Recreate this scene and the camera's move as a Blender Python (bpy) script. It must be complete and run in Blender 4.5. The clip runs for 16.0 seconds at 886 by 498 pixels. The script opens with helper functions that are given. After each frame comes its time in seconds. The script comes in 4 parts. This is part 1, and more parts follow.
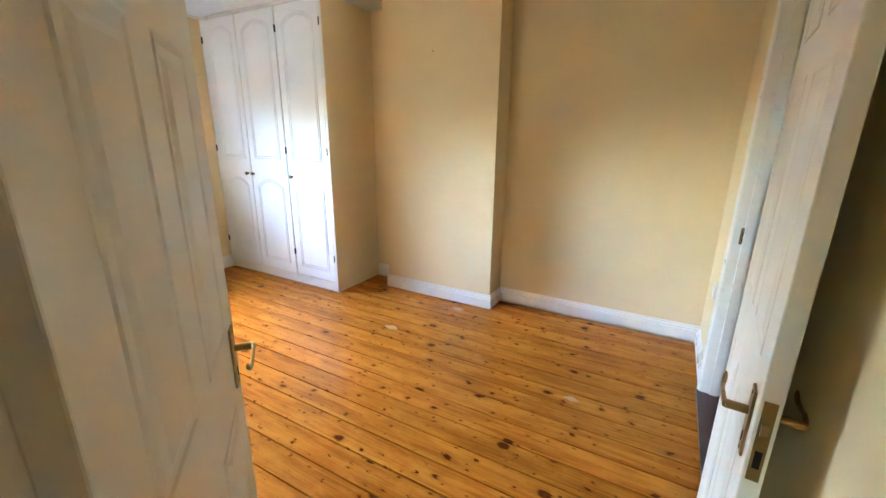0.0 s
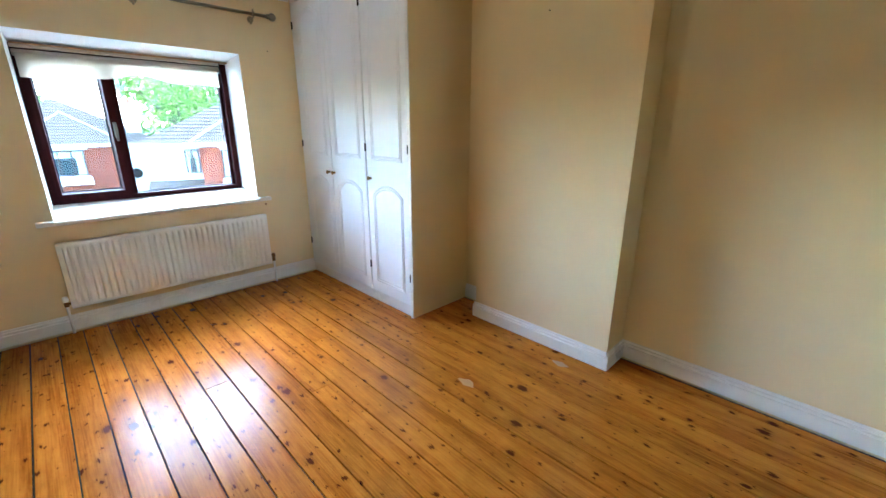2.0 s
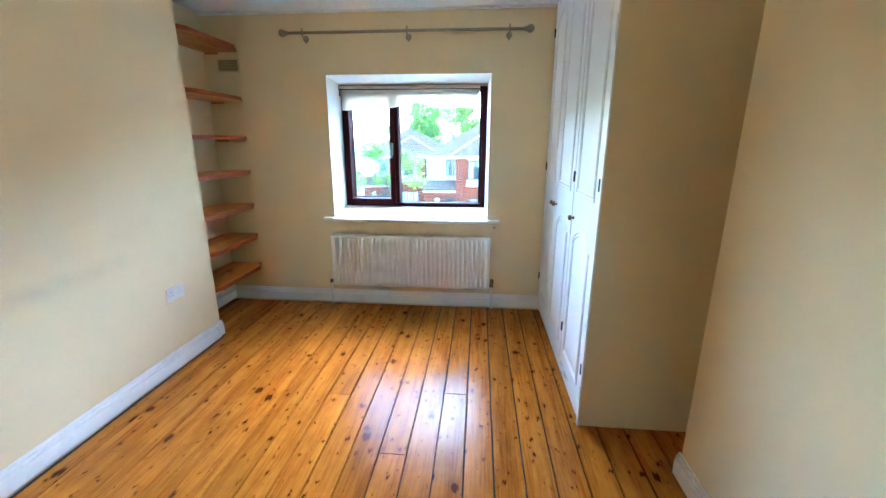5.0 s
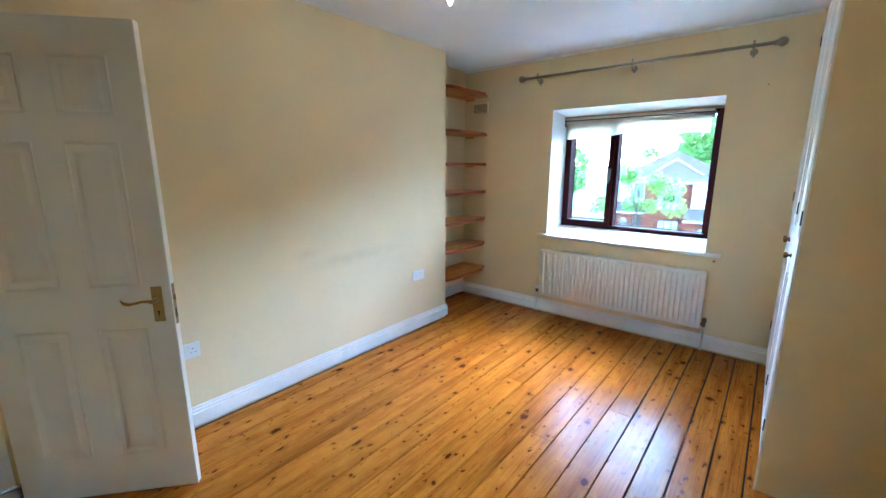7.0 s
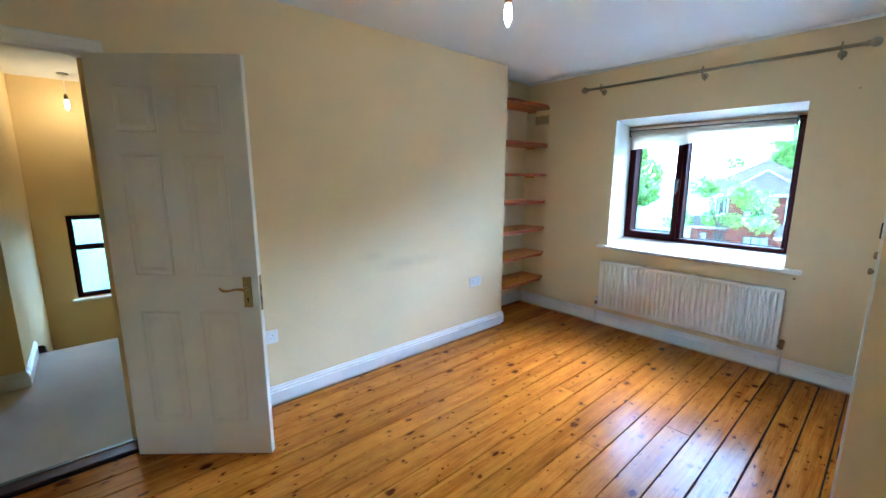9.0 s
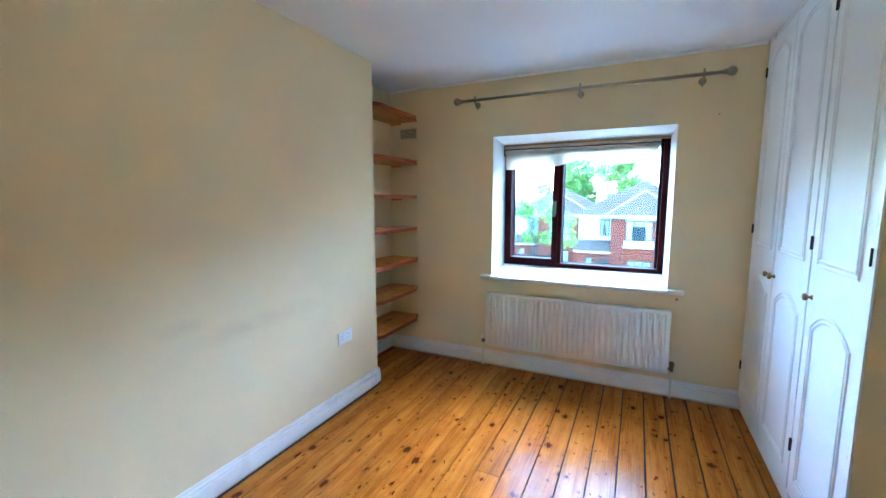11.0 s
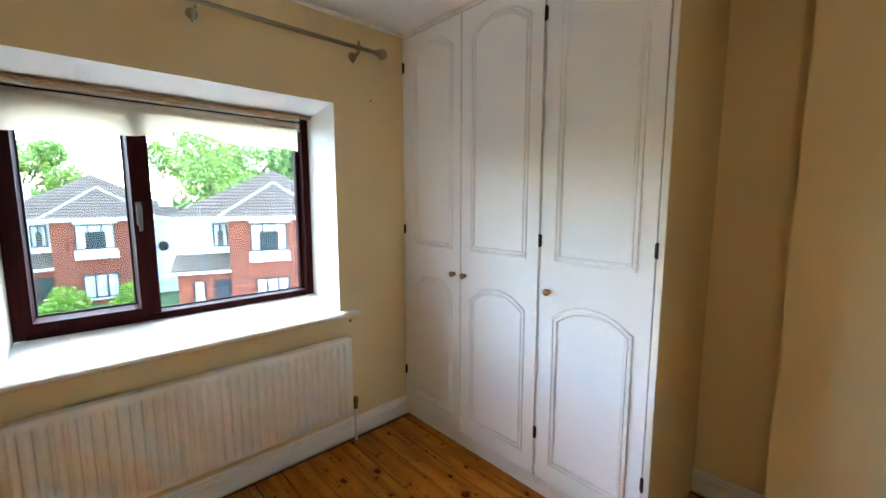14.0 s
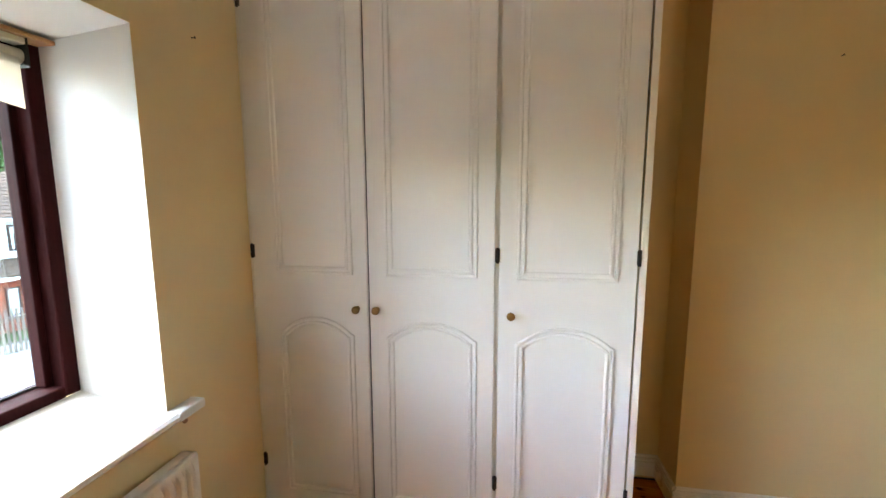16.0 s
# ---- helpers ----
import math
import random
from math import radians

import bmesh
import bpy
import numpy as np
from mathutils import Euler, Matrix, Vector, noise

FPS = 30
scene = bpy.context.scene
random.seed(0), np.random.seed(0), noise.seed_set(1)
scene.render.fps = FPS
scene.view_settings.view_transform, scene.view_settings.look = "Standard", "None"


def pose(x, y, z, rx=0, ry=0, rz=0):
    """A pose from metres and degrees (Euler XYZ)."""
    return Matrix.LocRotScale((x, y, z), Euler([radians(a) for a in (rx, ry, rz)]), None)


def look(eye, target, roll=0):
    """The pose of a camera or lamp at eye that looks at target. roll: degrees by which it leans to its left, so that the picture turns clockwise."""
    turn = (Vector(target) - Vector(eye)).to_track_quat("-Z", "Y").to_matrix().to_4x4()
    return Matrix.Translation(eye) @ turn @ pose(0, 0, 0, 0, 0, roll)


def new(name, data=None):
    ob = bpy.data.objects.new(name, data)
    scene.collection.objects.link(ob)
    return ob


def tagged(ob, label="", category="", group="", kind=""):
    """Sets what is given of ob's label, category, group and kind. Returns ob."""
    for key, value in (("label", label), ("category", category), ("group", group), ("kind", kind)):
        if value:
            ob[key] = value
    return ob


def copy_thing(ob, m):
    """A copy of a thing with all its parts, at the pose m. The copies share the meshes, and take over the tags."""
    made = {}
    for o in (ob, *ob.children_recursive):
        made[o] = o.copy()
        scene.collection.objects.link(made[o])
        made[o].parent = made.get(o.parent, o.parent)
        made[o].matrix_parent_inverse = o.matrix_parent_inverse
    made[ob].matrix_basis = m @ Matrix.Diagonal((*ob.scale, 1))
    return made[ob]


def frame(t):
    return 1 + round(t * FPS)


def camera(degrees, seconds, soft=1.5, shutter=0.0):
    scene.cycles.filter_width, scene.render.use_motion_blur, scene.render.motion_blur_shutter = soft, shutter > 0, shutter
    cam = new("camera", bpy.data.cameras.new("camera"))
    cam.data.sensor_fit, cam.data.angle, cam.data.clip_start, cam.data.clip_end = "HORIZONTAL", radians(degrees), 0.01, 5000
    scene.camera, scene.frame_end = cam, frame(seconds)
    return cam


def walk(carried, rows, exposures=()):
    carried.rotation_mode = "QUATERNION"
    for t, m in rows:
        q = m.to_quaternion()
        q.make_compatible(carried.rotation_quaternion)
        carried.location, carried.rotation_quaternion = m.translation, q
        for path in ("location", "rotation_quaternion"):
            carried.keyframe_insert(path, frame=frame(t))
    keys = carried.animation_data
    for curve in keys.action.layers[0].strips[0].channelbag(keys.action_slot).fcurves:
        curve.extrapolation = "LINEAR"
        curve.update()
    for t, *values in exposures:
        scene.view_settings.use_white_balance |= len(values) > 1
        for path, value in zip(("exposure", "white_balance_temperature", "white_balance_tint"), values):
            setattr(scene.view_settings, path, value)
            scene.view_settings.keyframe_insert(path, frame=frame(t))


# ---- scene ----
cam = camera(95.3, 16.0)
METRES, EYE, TILT, LEAN, TURN = 6.637, 1.42, 0.0, 0.0, 29.3
ROWS = [
    (0.0, 0.0, 0.0, 0.0, 0.15, -15.94, -0.54),
    (0.5, 0.0027, 0.0265, -0.0023, 2.28, -16.17, -0.33),
    (1.0, 0.0126, 0.0635, -0.001, 5.12, -16.47, -0.15),
    (1.5, 0.0122, 0.0898, 0.0007, 9.92, -16.9, -0.12),
    (2.0, 0.0048, 0.1236, -0.0006, 15.94, -16.9, -0.13),
    (2.5, 0.0007, 0.1514, 0.0003, 22.88, -16.88, -0.15),
    (3.0, 0.0089, 0.1844, 0.0045, 30.48, -16.78, -0.15),
    (3.2, 0.0139, 0.1986, 0.0046, 33.99, -16.7, -0.16),
    (5.5, 0.072, 0.329, 0.0051, 75.86, -13.97, -0.13),
    (6.0, 0.0956, 0.33, 0.0058, 86.54, -12.94, -0.1),
    (6.5, 0.1159, 0.3377, 0.0069, 94.79, -12.19, -0.06),
    (7.0, 0.1326, 0.3516, 0.008, 100.16, -11.77, -0.05),
    (7.5, 0.1502, 0.3633, 0.008, 104.54, -11.29, -0.06),
    (8.0, 0.1618, 0.3696, 0.0069, 108.26, -10.6, -0.09),
    (8.2, 0.1642, 0.3712, 0.0067, 109.5, -10.35, -0.09),
    (10.3, 0.0841, 0.3261, 0.006, 102.64, -8.0, -0.09),
    (10.5, 0.0706, 0.32, 0.0057, 98.25, -7.61, -0.07),
    (11.0, 0.0344, 0.3022, 0.0038, 86.33, -6.84, -0.01),
    (11.5, -0.0012, 0.2787, 0.0052, 74.41, -6.75, -0.03),
    (12.0, -0.0412, 0.2666, 0.0041, 61.07, -6.73, -0.02),
    (12.5, -0.0839, 0.2699, 0.0047, 49.44, -6.85, -0.05),
    (13.0, -0.1207, 0.2640, 0.0064, 38.76, -6.98, -0.03),
    (13.5, -0.1551, 0.2603, 0.0075, 28.48, -6.99, -0.05),
    (14.0, -0.1926, 0.2755, 0.0048, 17.89, -7.03, 0.01),
    (14.5, -0.2279, 0.2931, 0.0066, 8.5, -7.14, 0.06),
    (15.0, -0.2685, 0.3115, 0.0075, -0.91, -7.32, 0.13),
    (15.5, -0.2958, 0.3371, 0.0068, -10.6, -7.42, 0.17),
    (16.0, -0.3222, 0.3581, 0.0096, -20.12, -7.37, 0.16),
]
walk(cam, [(t, pose(0, 0, EYE, TILT, LEAN, TURN) @ pose(METRES * x, METRES * y, METRES * z, 90 + pitch, roll, yaw)) for t, x, y, z, yaw, pitch, roll in ROWS],
     exposures=[(0.0, 7.72, 5120, 3), (0.6, 7.46, 4950, 1), (1.5, 7.22, 4980, 0), (3.0, 7.1, 4960, 0), (5.5, 7.22, 4600, -3), (8.2, 7.18, 4470, -3), (10.5, 7.05, 4330, -3),
                (11.5, 7.0, 4430, -2), (12.5, 7.06, 5000, -1), (13.5, 6.81, 5550, 1), (14.5, 6.52, 6150, 3), (16.0, 6.62, 6800, 6)])

# ---- light ----
world = bpy.data.worlds.new("sky")
scene.world = world
world.use_nodes = True
wn = world.node_tree
sky = wn.nodes.new("ShaderNodeTexSky")
sky.sky_type, sky.sun_disc = "NISHITA", False
sky.sun_elevation, sky.sun_rotation = radians(48), radians(277)
sky.air_density, sky.dust_density, sky.ozone_density = 1.0, 1.0, 1.0
wn.links.new(sky.outputs[0], wn.nodes["Background"].inputs[0])
wn.nodes["Background"].inputs[1].default_value = 0.15

sun_data = bpy.data.lights.new("sun", "SUN")
sun_data.energy, sun_data.angle, sun_data.color = 0.27, radians(115), (0.97, 0.98, 1.0)
sun = new("sun", sun_data)
sun.matrix_world = look((-16.6, 2.0, 18.6), (0, 0, 0))


# ---- materials ----
def material(name, colour, rough=0.5, metal=0.0, spec=0.5):
    m = bpy.data.materials.new(name)
    m.use_nodes = True
    b = m.node_tree.nodes["Principled BSDF"]
    b.inputs["Base Color"].default_value = (*colour, 1)
    b.inputs["Roughness"].default_value = rough
    b.inputs["Metallic"].default_value = metal
    b.inputs["Specular IOR Level"].default_value = spec
    return m


class Graph:
    def __init__(self, m):
        self.t = m.node_tree
        self.b = self.t.nodes["Principled BSDF"]

    def node(self, kind, **values):
        n = self.t.nodes.new(kind)
        for k, v in values.items():
            n.inputs[k.replace("_", " ")].default_value = v
        return n

    def link(self, a, b):
        self.t.links.new(a, b)

    def coords(self, scale=(1, 1, 1), shift=False):
        tc = self.t.nodes.new("ShaderNodeTexCoord")
        mp = self.node("ShaderNodeMapping", Scale=scale)
        self.link(tc.outputs["Object"], mp.inputs["Vector"])
        if shift:
            oi = self.t.nodes.new("ShaderNodeObjectInfo")
            mul = self.math("MULTIPLY", oi.outputs["Random"], 37.0)
            comb = self.t.nodes.new("ShaderNodeCombineXYZ")
            self.link(mul, comb.inputs[0]), self.link(mul, comb.inputs[1])
            self.link(comb.outputs[0], mp.inputs["Location"])
        return mp.outputs[0]

    def noise(self, vec, scale, detail=4.0, rough=0.55):
        n = self.node("ShaderNodeTexNoise", Scale=scale, Detail=detail, Roughness=rough)
        self.link(vec, n.inputs["Vector"])
        return n.outputs["Fac"]

    def math(self, op, a, b=0.0, c=None):
        n = self.t.nodes.new("ShaderNodeMath")
        n.operation = op
        for i, v in enumerate((a, b, c)):
            if v is None:
                continue
            if isinstance(v, (int, float)):
                n.inputs[i].default_value = v
            else:
                self.link(v, n.inputs[i])
        return n.outputs[0]

    def ramp(self, fac, stops):
        n = self.t.nodes.new("ShaderNodeValToRGB")
        e = n.color_ramp.elements
        while len(e) < len(stops):
            e.new(0.5)
        for q, (p, c) in zip(e, stops):
            q.position = p
            q.color = (*c, 1) if len(c) == 3 else c
        self.link(fac, n.inputs[0])
        return n.outputs[0]

    def span(self, fac, a, b, c=0.0, d=1.0):
        n = self.node("ShaderNodeMapRange", From_Min=a, From_Max=b, To_Min=c, To_Max=d)
        self.link(fac, n.inputs["Value"])
        return n.outputs[0]

    def mix(self, fac, a, b, kind="MIX"):
        n = self.t.nodes.new("ShaderNodeMix")
        n.data_type, n.blend_type = "RGBA", kind
        for sock, v in ((n.inputs[0], fac), (n.inputs[6], a), (n.inputs[7], b)):
            if isinstance(v, tuple):
                sock.default_value = (*v, 1)
            elif isinstance(v, (int, float)):
                sock.default_value = v
            else:
                self.link(v, sock)
        return n.outputs[2]

    def bump(self, height, strength, distance=0.01):
        n = self.node("ShaderNodeBump", Strength=strength, Distance=distance)
        self.link(height, n.inputs["Height"])
        self.link(n.outputs[0], self.b.inputs["Normal"])

    def colour(self, c):
        self.link(c, self.b.inputs["Base Color"])

    def rough(self, r):
        self.link(r, self.b.inputs["Roughness"])


def paint(name, colour, rough=0.5, vary=0.05, grain=90.0, bump=0.12, spec=0.4):
    m = material(name, colour, rough, 0, spec)
    g = Graph(m)
    v = g.coords()
    dark = tuple(c * (1 - vary) for c in colour)
    light = tuple(min(1, c * (1 + vary * 0.6)) for c in colour)
    g.colour(g.ramp(g.noise(v, 1.7, 5), [(0.3, dark), (0.7, light)]))
    g.rough(g.span(g.noise(v, 6.0), 0.3, 0.7, rough - 0.06, rough + 0.08))
    g.bump(g.noise(v, grain, 3), bump, 0.004)
    return m


WALL = (0.77, 0.622, 0.35)
M_wall = paint("cream_wall_paint", WALL, 0.62, 0.035, 70, 0.16)
M_ceiling = paint("ceiling_paint", (0.84, 0.84, 0.84), 0.8, 0.03, 60, 0.12)
M_gloss = paint("white_gloss_paint", (0.83, 0.80, 0.74), 0.3, 0.03, 40, 0.05)
M_ward = paint("white_wardrobe_foil", (0.84, 0.84, 0.82), 0.5, 0.02, 120, 0.05, 0.3)
M_door = paint("white_door_paint", (0.75, 0.71, 0.63), 0.4, 0.04, 60, 0.1)
M_reveal = paint("white_reveal_paint", (0.80, 0.80, 0.76), 0.55, 0.03, 60, 0.1)
M_radiator = paint("radiator_enamel", (0.80, 0.78, 0.72), 0.3, 0.03, 30, 0.03)
M_hall = paint("yellow_hall_paint", (0.78, 0.58, 0.25), 0.6, 0.04, 70, 0.15)
M_plastic = material("white_plastic", (0.78, 0.78, 0.76), 0.3)
M_brass = material("antique_brass", (0.25, 0.155, 0.055), 0.34, 1.0)
M_handle = material("polished_brass", (0.32, 0.205, 0.06), 0.3, 1.0)
M_steel = material("brushed_steel", (0.20, 0.20, 0.19), 0.42, 1.0)
M_pewter = material("pewter", (0.33, 0.285, 0.20), 0.3, 1.0)
M_bronze = material("bronze_valve", (0.22, 0.14, 0.07), 0.35, 1.0)
M_black = material("black_metal", (0.02, 0.018, 0.016), 0.45, 0.6)
# near-black fill, mostly standing in for shade in gaps and holes
M_dark = material("dark_gap", (0.012, 0.009, 0.007), 0.9)
M_seal = material("black_rubber_seal", (0.012, 0.012, 0.012), 0.6)
M_vent = paint("vent_backing_brown", (0.26, 0.19, 0.11), 0.8, 0.1, 60, 0.1)
M_copper = paint("painted_pipe", (0.74, 0.72, 0.66), 0.35, 0.05, 40, 0.05)

# worn wall with a scuffed patch at hand height
M_wall_left = paint("cream_wall_paint_scuffed", WALL, 0.62, 0.035, 70, 0.16)


def scuff():
    g = Graph(M_wall_left)
    base = g.b.inputs["Base Color"].links[0].from_socket
    total = None
    for x, z, sx, sz, amount in ((-2.15, 0.79, 0.30, 0.07, 0.22), (-1.85, 0.88, 0.14, 0.05, 0.16), (-2.45, 0.80, 0.34, 0.07, 0.14)):
        tc = g.t.nodes.new("ShaderNodeTexCoord")
        mp = g.node("ShaderNodeMapping", Location=(-x / sx, 0, -z / sz), Scale=(1 / sx, 0, 1 / sz))
        g.link(tc.outputs["Object"], mp.inputs[0])
        ln = g.t.nodes.new("ShaderNodeVectorMath")
        ln.operation = "LENGTH"
        g.link(mp.outputs[0], ln.inputs[0])
        s = g.span(ln.outputs["Value"], 1.0, 0.1, 0, amount)
        total = s if total is None else g.math("ADD", total, s)
    total = g.math("MULTIPLY", total, g.span(g.noise(g.coords(), 7.0, 6), 0.3, 0.65))
    g.colour(g.mix(total, base, (0.30, 0.25, 0.17)))


scuff()


def timber(name, dark, light, rough=0.3, along=0, knots=True, coat=0.0, vary=0.35, relief=0.15):
    m = material(name, light, rough)
    g = Graph(m)
    long_scale = [9.0, 9.0, 9.0]
    long_scale[along] = 0.7
    v = g.coords(tuple(long_scale), True)
    warp = g.noise(v, 1.3, 5, 0.6)
    fine = g.noise(g.coords(tuple(120.0 if i != along else 4.0 for i in range(3)), True), 1.0, 3)
    grain = g.math("ADD", g.math("MULTIPLY", warp, 0.64), g.math("MULTIPLY", fine, 0.36))
    col = g.ramp(grain, [(0.36, dark), (0.52, tuple((a + 2 * b) / 3 for a, b in zip(dark, light))), (0.64, light)])
    oi = g.t.nodes.new("ShaderNodeObjectInfo")
    tone = g.span(oi.outputs["Random"], 0, 1, 1 - vary, 1 + vary * 0.5)
    tonec = g.t.nodes.new("ShaderNodeCombineXYZ")
    for i, k in enumerate((1.0, 1.0, 1.0)):
        g.link(tone, tonec.inputs[i])
    col = g.mix(1.0, col, tonec.outputs[0], "MULTIPLY")
    stain = g.noise(g.coords((1, 1, 1), True), 2.2, 6, 0.6)
    col = g.mix(g.span(stain, 0.50, 0.76, 0, 0.5), col, dark)
    if knots:
        mottle = g.noise(g.coords((2.2, 5.0, 5.0), True), 2.4, 7, 0.68)
        col = g.mix(g.span(mottle, 0.50, 0.72, 0, 0.42), col, tuple(c * f for c, f in zip(dark, (0.62, 0.66, 0.8))))
        col = g.mix(g.span(mottle, 0.46, 0.30, 0, 0.35), col, tuple(min(1, c * f) for c, f in zip(light, (1.16, 1.22, 1.3))))
        for scale, size, soft, amount in ((4.6, 0.070, 0.105, 0.95), (9.5, 0.065, 0.10, 0.9), (15.0, 0.055, 0.085, 0.9)):
            sc = [1.0, 1.0, 0.0]
            sc[along] = 0.62
            vo = g.node("ShaderNodeTexVoronoi", Scale=scale, Randomness=1.0)
            vo.voronoi_dimensions = "2D"
            dis = g.t.nodes.new("ShaderNodeMix")
            dis.data_type = "VECTOR"
            dis.inputs[0].default_value = 0.035
            g.link(g.coords(tuple(sc), True), dis.inputs[4])
            nz = g.node("ShaderNodeTexNoise", Scale=14.0, Detail=3.0)
            g.link(nz.outputs["Color"], dis.inputs[5])
            g.link(dis.outputs[1], vo.inputs["Vector"])
            sep = g.t.nodes.new("ShaderNodeSeparateColor")
            g.link(vo.outputs["Color"], sep.inputs[0])
            pick = g.span(sep.outputs[0], 0.35, 0.95, 0.25, 1.0)
            d = g.math("DIVIDE", vo.outputs["Distance"], pick)
            k = g.span(d, soft, size, 0, amount)
            halo = g.span(d, soft * 2.2, soft * 0.8, 0, 0.3)
            col = g.mix(halo, col, tuple(c * 0.55 for c in dark))
            col = g.mix(k, col, tuple(c * f for c, f in zip(dark, (0.26, 0.15, 0.14))))
    g.colour(col)
    g.rough(g.span(g.noise(g.coords((1, 1, 1), True), 11.0, 7, 0.7), 0.3, 0.72, rough - 0.05, rough + 0.10))
    g.bump(g.math("ADD", g.math("MULTIPLY", grain, 0.25), g.math("ADD", g.math("MULTIPLY", g.noise(g.coords((1, 1, 1), True), 9.0, 4), 0.6), g.math("MULTIPLY", g.noise(g.coords((1, 1, 1), True), 38.0, 5, 0.7), 0.5))), relief, 0.01)
    if coat:
        g.b.inputs["Coat Weight"].default_value = coat
        g.b.inputs["Coat Roughness"].default_value = 0.07
    return m


M_floor = timber("varnished_pine_boards", (0.245, 0.063, 0.005), (0.53, 0.19, 0.0185), 0.14, 0, True, 0.0, 0.2, 0.2)
M_floor.node_tree.nodes["Principled BSDF"].inputs["Specular IOR Level"].default_value = 0.14
M_shelf = timber("stained_pine_shelf", (0.44, 0.125, 0.008), (0.68, 0.27, 0.024), 0.4, 0, True, 0.0, 0.2)
M_edge = timber("dark_red_edge", (0.20, 0.038, 0.006), (0.34, 0.075, 0.013), 0.4, 0, False, 0.0, 0.1)
M_mahogany = timber("mahogany_frame", (0.012, 0.0025, 0.0025), (0.034, 0.006, 0.006), 0.6, 2, False, 0.0, 0.1)
M_mahogany.node_tree.nodes["Principled BSDF"].inputs["Specular IOR Level"].default_value = 0.05
M_threshold = timber("dark_threshold", (0.022, 0.006, 0.004), (0.05, 0.012, 0.007), 0.35, 1, False, 0.0, 0.1)
M_strip = timber("oak_strip", (0.22, 0.11, 0.035), (0.38, 0.21, 0.08), 0.45, 1, False, 0.0, 0.1)
M_carpet = paint("beige_carpet", (0.68, 0.61, 0.51), 0.95, 0.12, 260, 0.9, 0.05)
M_tile = paint("cream_tile", (0.62, 0.56, 0.42), 0.25, 0.06, 30, 0.03)

M_blind = material("cream_blind_fabric", (0.66, 0.58, 0.46), 0.8)
gb = Graph(M_blind)
gb.bump(gb.noise(gb.coords(), 400.0, 2), 0.25, 0.002)
tr = gb.node("ShaderNodeBsdfTranslucent", Color=(0.34, 0.285, 0.21, 1))
mx = gb.node("ShaderNodeMixShader", Fac=0.3)
gb.link(gb.b.outputs[0], mx.inputs[1]), gb.link(tr.outputs[0], mx.inputs[2])
gb.link(mx.outputs[0], gb.t.nodes["Material Output"].inputs[0])

# grey tint put in the panes to darken the over-bright view outside
M_glass = material("grey_tinted_glass", (1, 1, 1), 0.0)
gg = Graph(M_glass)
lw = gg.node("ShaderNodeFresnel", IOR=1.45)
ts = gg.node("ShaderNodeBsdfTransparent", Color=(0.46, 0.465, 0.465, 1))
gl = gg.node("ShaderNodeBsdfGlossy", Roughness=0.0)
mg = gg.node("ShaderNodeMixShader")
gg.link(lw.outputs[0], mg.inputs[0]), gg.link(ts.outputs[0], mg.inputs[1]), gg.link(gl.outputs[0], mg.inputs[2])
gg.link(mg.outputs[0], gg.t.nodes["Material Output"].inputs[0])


def glow(name, colour, strength):
    m = material(name, colour, 0.4)
    b = m.node_tree.nodes["Principled BSDF"]
    b.inputs["Emission Color"].default_value = (*colour, 1)
    b.inputs["Emission Strength"].default_value = strength
    return m


M_bulb = glow("lit_bulb", (1.0, 0.76, 0.48), 1.65)
M_bulb_landing = glow("lit_landing_bulb", (1.0, 0.66, 0.32), 2.2)


def brickwork(name, a, b, mortar, sx, sz):
    m = material(name, a, 0.85)
    g = Graph(m)
    tc = g.t.nodes.new("ShaderNodeTexCoord")
    sep = g.t.nodes.new("ShaderNodeSeparateXYZ")
    g.link(tc.outputs["Object"], sep.inputs[0])
    comb = g.t.nodes.new("ShaderNodeCombineXYZ")
    g.link(g.math("ADD", sep.outputs[0], sep.outputs[1]), comb.inputs[0]), g.link(sep.outputs[2], comb.inputs[1])
    br = g.node("ShaderNodeTexBrick", Color1=(*a, 1), Color2=(*b, 1), Mortar=(*mortar, 1), Scale=1.0, Mortar_Size=0.008, Brick_Width=sx, Row_Height=sz)
    g.link(comb.outputs[0], br.inputs["Vector"])
    stain = g.noise(g.coords(), 0.8, 6)
    g.colour(g.mix(g.span(stain, 0.45, 0.75, 0, 0.3), br.outputs["Color"], tuple(c * 0.6 for c in a)))
    g.bump(br.outputs["Fac"], -0.4, 0.01)
    return m


M_brick = brickwork("red_brick", (0.28, 0.048, 0.014), (0.10, 0.017, 0.007), (0.28, 0.115, 0.065), 0.225, 0.075)
M_render = paint("white_render", (0.78, 0.77, 0.74), 0.9, 0.06, 20, 0.3)
M_fascia = paint("white_fascia", (0.76, 0.76, 0.74), 0.5, 0.05, 20, 0.05)
M_frame_out = paint("brown_window_frame", (0.055, 0.025, 0.02), 0.4, 0.1, 20, 0.05)
M_curtain = paint("pale_curtain", (0.55, 0.55, 0.53), 0.9, 0.12, 8, 0.2)
M_pane = material("dark_pane", (0.03, 0.04, 0.045), 0.08)
M_front_door = paint("dark_brown_door", (0.035, 0.025, 0.022), 0.4, 0.1, 20, 0.05)
M_terracotta = paint("terracotta", (0.36, 0.12, 0.06), 0.8, 0.1, 20, 0.2)
M_tiles = material("roof_tiles", (0.14, 0.12, 0.12), 0.9, 0, 0.1)
gt = Graph(M_tiles)
gt.colour(gt.ramp(gt.noise(gt.coords((3, 3, 6)), 1.6, 6, 0.7), [(0.3, (0.075, 0.052, 0.036)), (0.55, (0.135, 0.098, 0.07)), (0.75, (0.20, 0.148, 0.11))]))
